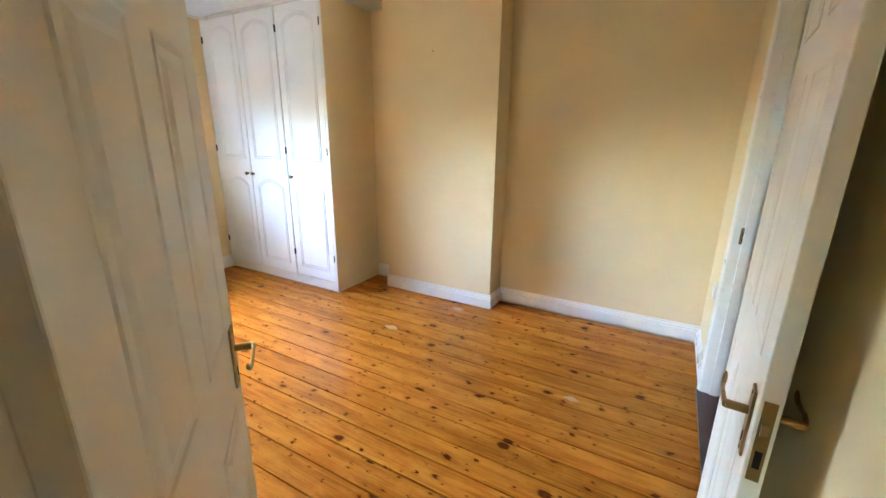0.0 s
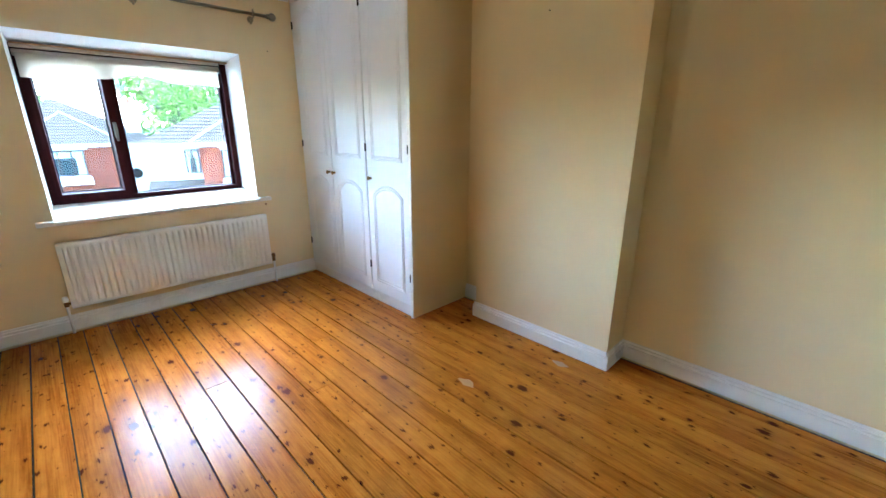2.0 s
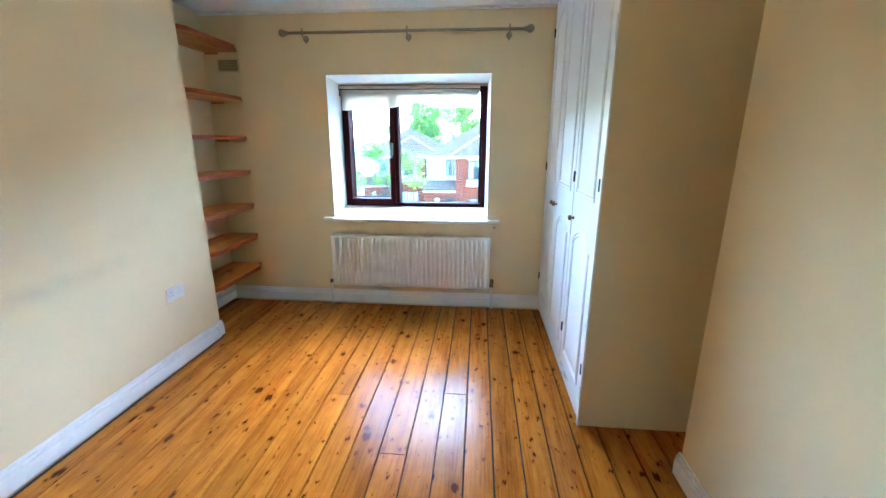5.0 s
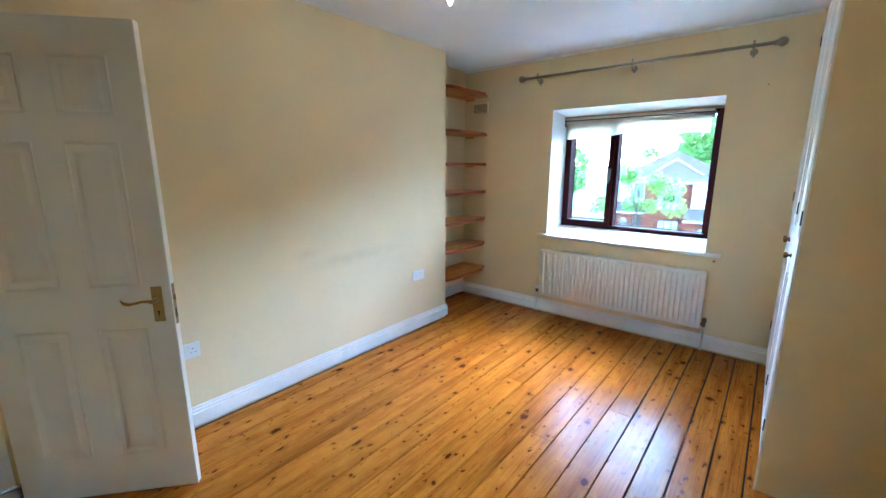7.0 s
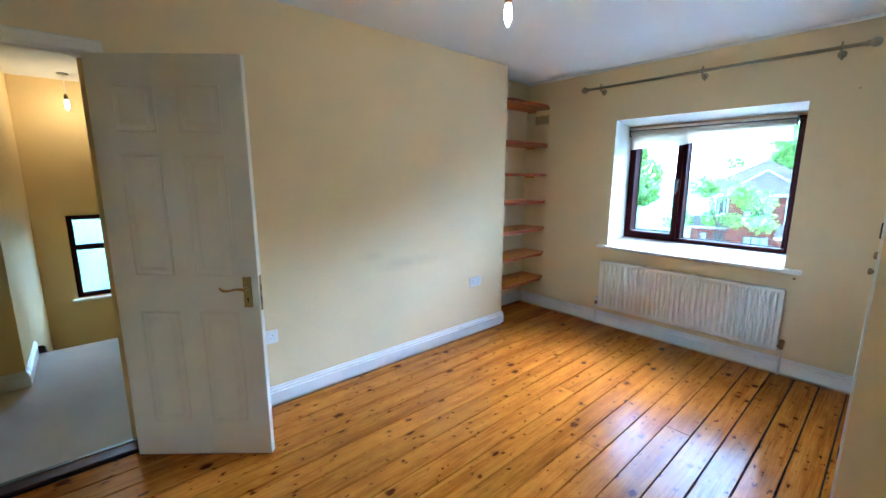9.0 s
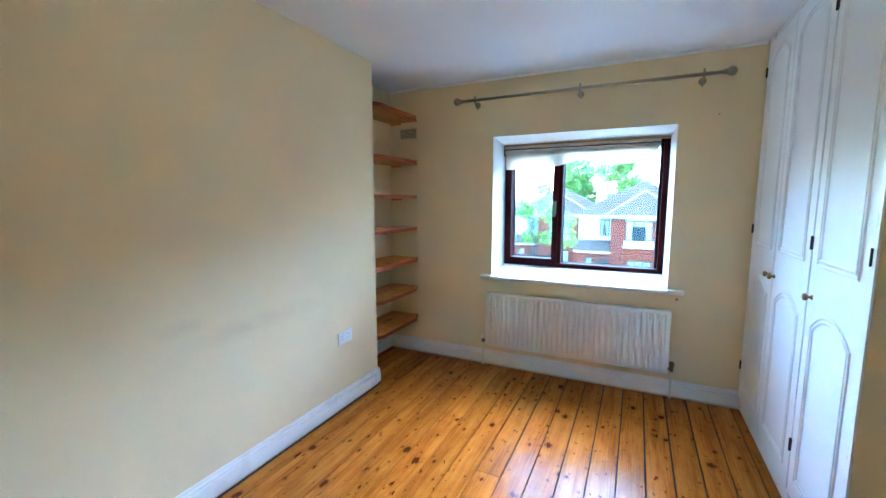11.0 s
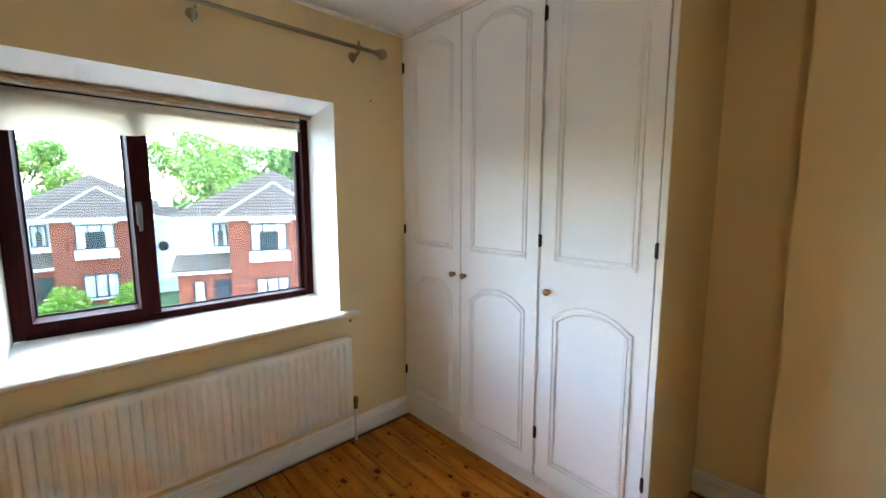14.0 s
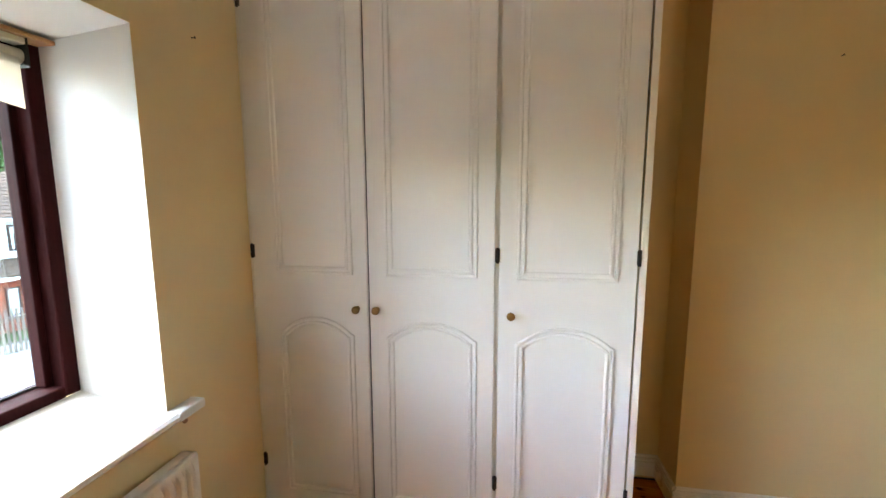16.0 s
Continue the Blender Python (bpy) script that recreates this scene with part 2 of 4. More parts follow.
M_grass = material("grass", (0.06, 0.11, 0.03), 0.95)
gr = Graph(M_grass)
gr.colour(gr.ramp(gr.noise(gr.coords(), 0.6, 8, 0.7), [(0.3, (0.045, 0.085, 0.02)), (0.7, (0.10, 0.15, 0.045))]))
M_asphalt = paint("asphalt", (0.06, 0.06, 0.06), 0.9, 0.2, 30, 0.5)
M_paving = paint("concrete_paving", (0.46, 0.45, 0.42), 0.9, 0.12, 12, 0.3)
M_fence = timber("grey_fence_timber", (0.10, 0.075, 0.055), (0.20, 0.16, 0.12), 0.8, 2, False, 0.0, 0.2)
M_bark = paint("bark", (0.10, 0.07, 0.05), 0.95, 0.3, 14, 0.8)


def foliage(name, dark, light):
    m = material(name, light, 0.6)
    g = Graph(m)
    geo = g.t.nodes.new("ShaderNodeNewGeometry")
    col = g.ramp(geo.outputs["Random Per Island"], [(0.0, dark), (1.0, light)])
    g.colour(col)
    t = g.t.nodes.new("ShaderNodeBsdfTranslucent")
    g.link(col, t.inputs[0])
    x = g.node("ShaderNodeMixShader", Fac=0.3)
    g.link(g.b.outputs[0], x.inputs[1]), g.link(t.outputs[0], x.inputs[2])
    g.link(x.outputs[0], g.t.nodes["Material Output"].inputs[0])
    return m


M_leaf = foliage("broad_leaves", (0.11, 0.20, 0.03), (0.40, 0.50, 0.11))
M_needle = foliage("conifer_needles", (0.05, 0.11, 0.03), (0.14, 0.26, 0.07))
M_shrub = foliage("golden_shrub_leaves", (0.09, 0.17, 0.01), (0.22, 0.32, 0.03))


# ---- mesh helpers ----
def part(name, bm, mat, parent=None, label="", at=None, smooth=False):
    me = bpy.data.meshes.new(name)
    bm.to_mesh(me)
    bm.free()
    me.materials.append(mat)
    if smooth:
        for p in me.polygons:
            p.use_smooth = True
    ob = new(name, me)
    if parent:
        ob.parent = parent
    if at is not None:
        ob.matrix_basis = at
    if label:
        ob["label"] = label
    return ob


def empty(name, m, label, category, group=""):
    ob = new(name)
    ob.matrix_basis = m
    return tagged(ob, label, category, group)


def add_box(bm, x0, x1, y0, y1, z0, z1, bevel=0.0, segs=2):
    r = bmesh.ops.create_cube(bm, size=1)
    for v in r["verts"]:
        v.co = Vector((x0 + (v.co.x + 0.5) * (x1 - x0), y0 + (v.co.y + 0.5) * (y1 - y0), z0 + (v.co.z + 0.5) * (z1 - z0)))
    if bevel:
        es = list({e for v in r["verts"] for e in v.link_edges})
        bmesh.ops.bevel(bm, geom=es, offset=bevel, segments=segs, affect="EDGES", profile=0.5)
    return bm


def box(x0, x1, y0, y1, z0, z1, bevel=0.0, segs=2):
    return add_box(bmesh.new(), x0, x1, y0, y1, z0, z1, bevel, segs)


def add_tube(bm, a, b, r0, r1=None, n=16):
    a, b = Vector(a), Vector(b)
    r1 = r0 if r1 is None else r1
    q = (b - a).to_track_quat("Z", "Y").to_matrix().to_4x4()
    bmesh.ops.create_cone(bm, cap_ends=True, segments=n, radius1=r0, radius2=r1, depth=(b - a).length, matrix=Matrix.Translation((a + b) / 2) @ q)
    return bm


def tube(a, b, r0, r1=None, n=16):
    return add_tube(bmesh.new(), a, b, r0, r1, n)


def add_ball(bm, c, r, squash=(1, 1, 1), n=16):
    bmesh.ops.create_uvsphere(bm, u_segments=n, v_segments=n // 2 + 2, radius=r, matrix=Matrix.Translation(c) @ Matrix.Diagonal((*squash, 1)))
    return bm


def lathe(profile, n=20):
    """A turned body about z from (radius, height) pairs."""
    bm = bmesh.new()
    rings = [[bm.verts.new((r * math.cos(a), r * math.sin(a), z)) for a in (2 * math.pi * i / n for i in range(n))] for r, z in profile]
    for lo, hi in zip(rings, rings[1:]):
        for i in range(n):
            bm.faces.new((lo[i], lo[(i + 1) % n], hi[(i + 1) % n], hi[i]))
    bm.faces.new(rings[0][::-1]), bm.faces.new(rings[-1])
    return bm


def add_loft(bm, rings, closed=True, caps=True):
    vs = [[bm.verts.new(p) for p in ring] for ring in rings]
    n = len(vs[0])
    for lo, hi in zip(vs, vs[1:]):
        for i in range(n if closed else n - 1):
            bm.faces.new((lo[i], lo[(i + 1) % n], hi[(i + 1) % n], hi[i]))
    if caps:
        bm.faces.new(vs[0][::-1]), bm.faces.new(vs[-1])
    bmesh.ops.recalc_face_normals(bm, faces=bm.faces[:])
    return bm


def loft(rings, closed=True, caps=True):
    return add_loft(bmesh.new(), rings, closed, caps)


def outline_bead(points, profile, place):
    """A moulding that follows a closed flat outline: profile pairs are (inset, height); place turns (u, v, height) into a point."""
    n = len(points)
    bm = bmesh.new()
    pts = [Vector(p) for p in points]
    area = sum(pts[i].x * pts[(i + 1) % n].y - pts[(i + 1) % n].x * pts[i].y for i in range(n))
    rings = []
    for i in range(n):
        d0 = (pts[i] - pts[i - 1]).normalized()
        d1 = (pts[(i + 1) % n] - pts[i]).normalized()
        n0, n1 = Vector((-d0.y, d0.x)), Vector((-d1.y, d1.x))
        mi = (n0 + n1) / max(0.4, 1 + n0.dot(n1))
        if area < 0:
            mi = -mi
        rings.append([bm.verts.new(place(*(pts[i] + mi * o), h)) for o, h in profile])
    for i in range(n):
        a, b = rings[i], rings[(i + 1) % n]
        for j in range(len(profile) - 1):
            bm.faces.new((a[j], a[j + 1], b[j + 1], b[j]))
    bmesh.ops.recalc_face_normals(bm, faces=bm.faces[:])
    return bm


def structure(name, bm, mat, label=""):
    return tagged(part(name, bm, mat), label, "", "", "structure")


# ---- the room ----
X0, X1, Y0, Y1, H = -4.10, 0.32, 0.055, 3.165, 2.45   # inner faces of the walls
NX, NY = -3.34, -0.29                               # recess beside the window wall
WY0, WY1, WZ0, WZ1 = 0.74, 2.085, 0.79, 1.975       # window opening
EY0, EY1 = 1.65, 2.46                               # shower room doorway
DX0, DX1, DH = -0.40, 0.305, 2.01                    # landing doorway
CX0, CX1, CY = -2.225, -1.195, 2.93                 # chimney breast

bm = box(X0 - 0.46, X0, NY - 0.1, WY0, -0.3, H + 0.1)
add_box(bm, X0 - 0.46, X0, WY1, Y1 + 0.1, -0.3, H + 0.1)
add_box(bm, X0 - 0.46, X0, WY0, WY1, -0.3, WZ0 - 0.03)
add_box(bm, X0 - 0.46, X0, WY0, WY1, WZ1, H + 0.1)
structure("wall_window", bm, M_wall, "cream painted wall with a deep window opening")

bm = box(NX, DX0 - 0.03, -0.07, Y0, -0.02, H + 0.1)
add_box(bm, DX0 - 0.03, DX1 + 0.03, -0.07, Y0, DH + 0.03, H + 0.1)
structure("wall_left", bm, M_wall_left, "cream painted wall with faint scuff marks")
bm = box(NX, NX + 0.1, NY - 0.1, -0.071, -0.02, H + 0.1)
add_box(bm, X0, NX, NY - 0.1, NY, -0.02, H + 0.1)
structure("wall_recess", bm, M_wall, "cream painted recess for shelves")

bm = box(X1, X1 + 0.1, -0.07, EY0 - 0.03, -0.02, H + 0.1)
add_box(bm, X1, X1 + 0.1, EY1 + 0.03, Y1 + 0.1, -0.02, H + 0.1)
add_box(bm, X1, X1 + 0.1, EY0 - 0.03, EY1 + 0.03, DH + 0.03, H + 0.1)
structure("wall_right", bm, M_wall, "cream painted wall with a doorway")

structure("wall_back", box(X0, X1, Y1, Y1 + 0.1, -0.02, H + 0.1), M_wall, "cream painted wall behind the chimney breast")
structure("chimney_breast", box(CX0, CX1, CY, Y1 - 0.001, -0.02, H + 0.05), M_wall, "cream painted chimney breast without a fireplace")
structure("ceiling", box(X0 - 0.02, X1 + 0.02, NY - 0.02, Y1 + 0.02, H, H + 0.1), M_ceiling, "plain white ceiling")
structure("trim", box(X0 + 0.001, X0 + 0.016, NY, 2.55, H - 0.022, H - 0.001, 0.004), M_ceiling, "thin white strip under the ceiling")

# skirting boards
SKIRT = [(0.0, 0.008), (0.017, 0.008), (0.019, 0.011), (0.019, 0.083), (0.017, 0.086), (0.011, 0.087), (0.010, 0.091), (0.015, 0.094), (0.015, 0.102), (0.011, 0.106), (0.006, 0.107), (0.006, 0.113), (0.004, 0.121), (0.0, 0.123)]


def skirting(a, b, normal):
    """A moulded board along the wall from a to b, standing out along normal."""
    nx, ny = normal
    rings = [[(p[0] + nx * d, p[1] + ny * d, z) for d, z in SKIRT] for p in (a, b)]
    structure("baseboard", loft(rings), M_gloss, "white painted moulded skirting board")


skirting((X0, NY), (X0, 2.56), (1, 0))
skirting((X0, NY), (NX, NY), (0, 1))
skirting((NX, NY), (NX, Y0 + 0.016), (-1, 0))
skirting((NX - 0.016, Y0), (DX0 - 0.09, Y0), (0, 1))
skirting((-2.535, Y1), (CX0, Y1), (0, -1))
skirting((CX0, Y1), (CX0, CY - 0.016), (-1, 0))
skirting((CX0 - 0.016, CY), (CX1 + 0.016, CY), (0, -1))
skirting((CX1, CY - 0.016), (CX1, Y1), (1, 0))
skirting((CX1, Y1), (X1, Y1), (0, -1))
skirting((X1, EY1 + 0.075), (X1, Y1), (-1, 0))
skirting((X1, Y0), (X1, EY0 - 0.075), (-1, 0))


# door linings and architraves
def arch_profile(w):
    return [(0.0, 0.0), (0.0, 0.010), (0.006, 0.016), (w * 0.55, 0.018), (w * 0.7, 0.022), (w - 0.006, 0.022), (w, 0.016), (w, 0.0)]


def doorway(name, lo, hi, head, place, depth0, depth1, w=0.06, skip=()):
    """Lining and both architraves of a doorway; place turns (along, out, up) into a point; depth0..depth1 is the wall."""
    def made(bm, what):
        for v in bm.verts:
            v.co = Vector(place(*v.co))
        bmesh.ops.recalc_face_normals(bm, faces=bm.faces[:])
        structure(what, bm, M_gloss, "white painted " + ("door lining" if what == name else "door architrave"))
    bm = box(lo - 0.028, lo, depth0 - 0.002, depth1 + 0.002, 0, head)
    add_box(bm, hi, hi + 0.028, depth0 - 0.002, depth1 + 0.002, 0, head)
    add_box(bm, lo - 0.028, hi + 0.028, depth0 - 0.002, depth1 + 0.002, head, head + 0.028)
    mid = (depth0 + depth1) / 2
    add_box(bm, lo, lo + 0.012, mid - 0.02, mid + 0.02, 0, head, 0.002)
    add_box(bm, hi - 0.012, hi, mid - 0.02, mid + 0.02, 0, head, 0.002)
    add_box(bm, lo + 0.012, hi - 0.012, mid - 0.02, mid + 0.02, head - 0.012, head, 0.002)
    made(bm, name)
    for side, (d, s) in enumerate(((depth1 + 0.002, 1), (depth0 - 0.002, -1))):
        if side in skip:
            continue
        pr = arch_profile(w)
        for run in range(3):
            if run == 0:
                rings = [[(lo - o, d + s * h, z if z < 1 else z + o) for o, h in pr] for z in (0.0, head)]
            elif run == 1:
                rings = [[(hi + o, d + s * h, z if z < 1 else z + o) for o, h in pr] for z in (0.0, head)]
            else:
                rings = [[((lo - o) if e == 0 else (hi + o), d + s * h, head + o) for o, h in pr] for e in (0, 1)]
            made(loft(rings), "trim")


doorway("door_lining_landing", DX0, DX1, DH, lambda a, d, z: (a, d, z), -0.07, Y0, 0.055, skip=())
doorway("door_lining_shower", EY0, EY1, DH, lambda a, d, z: (-d, a, z), -(X1 + 0.1), -X1, 0.055)

# window reveal
bm = loft([[(x, WY0 + k, z) for x, k in ((X0 + 0.003, 0.0), (X0 - 0.29, 0.02), (X0 - 0.32, 0.02), (X0 - 0.32, -0.0), )] for z in (WZ0, WZ1)])
structure("trim_reveal_left", bm, M_reveal, "white painted window reveal")
bm = loft([[(x, WY1 - k, z) for x, k in ((X0 + 0.003, 0.0), (X0 - 0.29, 0.02), (X0 - 0.32, 0.02), (X0 - 0.32, -0.0))] for z in (WZ0, WZ1)])
structure("trim_reveal_right", bm, M_reveal, "white painted window reveal")
bm = loft([[(x, y, WZ1 - k) for x, k in ((X0 + 0.003, 0.0), (X0 - 0.29, 0.045), (X0 - 0.32, 0.045), (X0 - 0.32, 0.0))] for y in (WY0, WY1)])
structure("trim_reveal_head", bm, M_reveal, "white painted window reveal")


# window: dark frame, fixed pane and side-hung casement
def window():
    w = tagged(new("window_1"), "dark mahogany window with a side-hung casement and a fixed pane", "", "", "structure")
    xo, xi = X0 - 0.41, X0 - 0.29
    y0, y1, z0, z1, ym = 0.745, 2.075, 0.862, 1.945, 1.232
    fr = 0.052
    part("window_frame", box(xo, xi, y0, y0 + fr, z0, z1, 0.005), M_mahogany, w)
    part("window_frame", box(xo, xi, y1 - fr, y1, z0, z1, 0.005), M_mahogany, w)
    part("window_frame", box(xo, xi - 0.001, y0 + fr, y1 - fr, z0 - 0.055, z0 + 0.035, 0.005), M_mahogany, w)
    part("window_frame", box(xo, xi - 0.001, y0 + fr, y1 - fr, z1 - fr, z1, 0.005), M_mahogany, w)
    part("mullion", box(xo, xi - 0.001, ym - 0.03, ym + 0.04, z0 + 0.035, z1 - fr, 0.005), M_mahogany, w)
    cas = part("casement", loft([[(xi + 0.012 - d, *q) for q in c] for d, c in
               ((0, ((y0 + 0.03, z0 + 0.028), (ym + 0.005, z0 + 0.028), (ym + 0.005, z1 - 0.03), (y0 + 0.03, z1 - 0.03))),
                (0, ((y0 + 0.078, z0 + 0.07), (ym - 0.04, z0 + 0.07), (ym - 0.04, z1 - 0.08), (y0 + 0.078, z1 - 0.08))),
                (0.102, ((y0 + 0.086, z0 + 0.078), (ym - 0.048, z0 + 0.078), (ym - 0.048, z1 - 0.088), (y0 + 0.086, z1 - 0.088))),
                (0.102, ((y0 + 0.03, z0 + 0.028), (ym + 0.005, z0 + 0.028), (ym + 0.005, z1 - 0.03), (y0 + 0.03, z1 - 0.03))),
                (0, ((y0 + 0.03, z0 + 0.028), (ym + 0.005, z0 + 0.028), (ym + 0.005, z1 - 0.03), (y0 + 0.03, z1 - 0.03))))], True, False), M_mahogany, w)
    part("bead", box(xo + 0.036, xo + 0.075, y1 - fr - 0.022, y1 - fr, z0 + 0.036, z1 - fr, 0.004), M_mahogany, w)
    for a, b in ((y0 + 0.084, ym - 0.046), (ym + 0.038, y1 - fr + 0.002)):
        zz = (z0 + 0.076, z1 - 0.086) if a < 1 else (z0 + 0.033, z1 - fr + 0.002)
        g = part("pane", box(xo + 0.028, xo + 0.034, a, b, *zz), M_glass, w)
        # no shadow from the pane, so its tint hardly dims the room
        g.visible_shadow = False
        part("seal", loft([[(xo + 0.036 + d, *q) for q in c] for d, c in (
            (0, ((a, zz[0]), (b, zz[0]), (b, zz[1]), (a, zz[1]))),
            (0.003, ((a + 0.008, zz[0] + 0.008), (b - 0.008, zz[0] + 0.008), (b - 0.008, zz[1] - 0.008), (a + 0.008, zz[1] - 0.008))),
            (0, ((a + 0.009, zz[0] + 0.009), (b - 0.009, zz[0] + 0.009), (b - 0.009, zz[1] - 0.009), (a + 0.009, zz[1] - 0.009))))], True, False), M_seal, w)
    hb = box(xi + 0.012, xi + 0.022, ym - 0.03, ym - 0.006, 1.33, 1.44, 0.004)
    hd = part("handle_plate", hb, M_steel, cas)
    bm = tube((xi + 0.02, ym - 0.018, 1.41), (xi + 0.05, ym - 0.018, 1.41), 0.009)
    add_loft(bm, [[(xi + 0.05 + dx, ym - 0.018 + s * dy, z) for s, dx in ((-1, -0.006), (1, -0.006), (1, 0.006), (-1, 0.006))] for z, dy in ((1.425, 0.009), (1.40, 0.011), (1.33, 0.008), (1.305, 0.006))])
    part("handle", bm, M_steel, cas, "silver window handle")
    # sloping board at the back of the sill, up to the frame
    bm = loft([[(x, y, z) for x, z in ((X0 + 0.045, WZ0 - 0.018), (X0 + 0.055, WZ0 - 0.008), (X0 + 0.055, WZ0 + 0.004), (X0 + 0.045, WZ0 + 0.012), (X0, WZ0 + 0.018), (X0 - 0.292, WZ0 + 0.072), (X0 - 0.292, WZ0 - 0.018))] for y in (WY0 + 0.003, WY1 - 0.003)])
    part("window_sill", bm, M_gloss, w, "white painted timber sill")
    for a, b in ((0.65, WY0 + 0.003), (WY1 - 0.003, 2.19)):
        part("window_sill", box(X0 + 0.001, X0 + 0.055, a, b, WZ0 - 0.018, WZ0 + 0.014, 0.006), M_gloss, w)
    return w


window()


# roller blind with a waved hem
def roller_blind():
    e = empty("roller_blind", pose(X0 - 0.268, 0, 1.87), "cream fabric roller blind with a waved hem, rolled up", "blind")
    y0, y1 = 0.765, 1.995
    part("roller", tube((0, y0, 0), (0, y1, 0), 0.021, n=20), M_blind, e, smooth=True)
    bm = bmesh.new()
    n = 90
    cols = []
    for i in range(n + 1):
        s = i / n
        d = abs(s - 0.545) / 0.5
        drop = np.interp(d, (0.0, 0.08, 0.2, 0.34, 0.45, 0.62, 0.8, 1.0), (0.0, 0.12, 0.55, 0.95, 1.0, 0.88, 0.95, 1.35))
        z = -0.088 - 0.047 * float(drop)
        y = y0 + 0.012 + s * (y1 - y0 - 0.024)
        cols.append([bm.verts.new((0.021 + 0.002 * math.sin(17 * s), y, q)) for q in (0.0, z * 0.5, z)])
    for a, b in zip(cols, cols[1:]):
        for j in range(2):
            bm.faces.new((a[j], b[j], b[j + 1], a[j + 1]))
    bmesh.ops.solidify(bm, geom=bm.faces[:], thickness=0.0012)
    part("fabric", bm, M_blind, e, "cream fabric with a waved hem")
    bm = box(-0.012, 0.026, y0 - 0.004, y1 + 0.004, 0.03, 0.048, 0.003)
    part("bottom_bar", bm, M_blind, e)
    for y in (y0 - 0.006, y1 + 0.002):
        part("bracket", box(-0.025, 0.03, y, y + 0.004, -0.03, 0.052, 0.001), M_black, e)
    return e


roller_blind()
tagged(part("blind_batten", box(X0 - 0.29, X0 - 0.225, 0.765, 2.062, 1.918, 1.930, 0.002), M_strip), "thin oak batten fixed under the window head", "batten")


# radiator
def radiator():
    e = empty("radiator", pose(X0, 1.415, 0.185), "cream enamelled panel radiator with vertical flutes under the window", "radiator")
    w, h = 1.40, 0.47
    bm = bmesh.new()
    cols = []
    n = 34
    pitch = (w - 0.04) / n
    ys = [(-w / 2, 0.0), (-w / 2 + 0.012, 0.0)]
    wave = ((-0.5, 0.0), (-0.40, 0.0), (-0.34, 0.002), (-0.28, 0.012), (-0.22, 0.015), (0.22, 0.015), (0.28, 0.012), (0.34, 0.002), (0.40, 0.0))
    for i in range(n):
        c = -w / 2 + 0.02 + (i + 0.5) * pitch
        ys += [(c + pitch * q, d) for q, d in wave]
    ys += [(w / 2 - 0.012, 0.0), (w / 2, 0.0)]
    for y, d in ys:
        cols.append([bm.verts.new((0.075 + dd, y, z)) for z, dd in ((0.0, -0.012), (0.004, -0.004), (0.012, 0.0), (0.026, 0.0), (0.034, d * 0.5), (0.046, d), (h - 0.046, d), (h - 0.034, d * 0.5), (h - 0.026, 0.0), (h - 0.010, 0.0), (h - 0.003, -0.004), (h, -0.012))])
    for a, b in zip(cols, cols[1:]):
        for j in range(11):
            bm.faces.new((a[j], b[j], b[j + 1], a[j + 1]))
    part("panel", bm, M_radiator, e, smooth=True)
    part("back_panel", box(0.024, 0.040, -w / 2 + 0.01, w / 2 - 0.01, 0.01, h - 0.01, 0.004), M_radiator, e)
    part("top_cover", box(0.022, 0.066, -w / 2 + 0.004, w / 2 - 0.004, h - 0.008, h - 0.001, 0.002), M_radiator, e)
    for s in (-1, 1):
        part("end_cap", box(0.022, 0.068, s * w / 2 - 0.004, s * w / 2 + 0.004, 0.008, h - 0.006, 0.002), M_radiator, e)
        part("bracket", box(0.001, 0.026, s * 0.5 - 0.02, s * 0.5 + 0.02, 0.08, h - 0.08), M_radiator, e)
        y = s * (w / 2 + 0.028)
        bm = tube((0.05, y, -0.182), (0.05, y, 0.03), 0.0085)
        part("pipe", bm, M_copper, e, "", smooth=False)
        bm = tube((0.05, y, 0.02), (0.05, y, 0.055), 0.013)
        add_tube(bm, (0.05, s * (w / 2 - 0.005), 0.038), (0.05, y, 0.038), 0.010)
        part("valve", bm, M_bronze, e, "bronze radiator valve")
        bm = lathe([(0.014, 0), (0.017, 0.006), (0.017, 0.03), (0.013, 0.038), (0.004, 0.04)])
        part("valve_cap", bm, M_bronze if s > 0 else M_plastic, e, at=pose(0.05, y, 0.054))
    return e


radiator()


# curtain pole
def curtain_pole():
    e = empty("curtain_pole", pose(X0 + 0.075, 1.40, 2.272), "pewter metal curtain pole with ball finials", "curtain pole")
    part("rod", tube((0, -0.94, 0), (0, 0.94, 0), 0.0115), M_pewter, e, smooth=True)
    for s in (-1, 1):
        bm = add_ball(bmesh.new(), (0, s * 0.962, 0), 0.030)
        part("finial", bm, M_pewter, e, "ball finial", smooth=True)
        part("collar", tube((0, s * 0.918, 0), (0, s * 0.94, 0), 0.017), M_pewter, e)
    for y in (-0.80, 0.03, 0.81):
        bm = tube((-0.074, y, -0.03), (-0.068, y, -0.03), 0.024)
        add_tube(bm, (-0.07, y, -0.03), (0.0, y, -0.024), 0.007)
        add_tube(bm, (0, y - 0.008, 0), (0, y + 0.008, 0), 0.0165)
        add_tube(bm, (0, y, 0.012), (0, y, 0.034), 0.006)
        add_tube(bm, (-0.07, y, -0.06), (-0.02, y, -0.026), 0.006)
        part("bracket", bm, M_pewter, e)
    return e


curtain_pole()


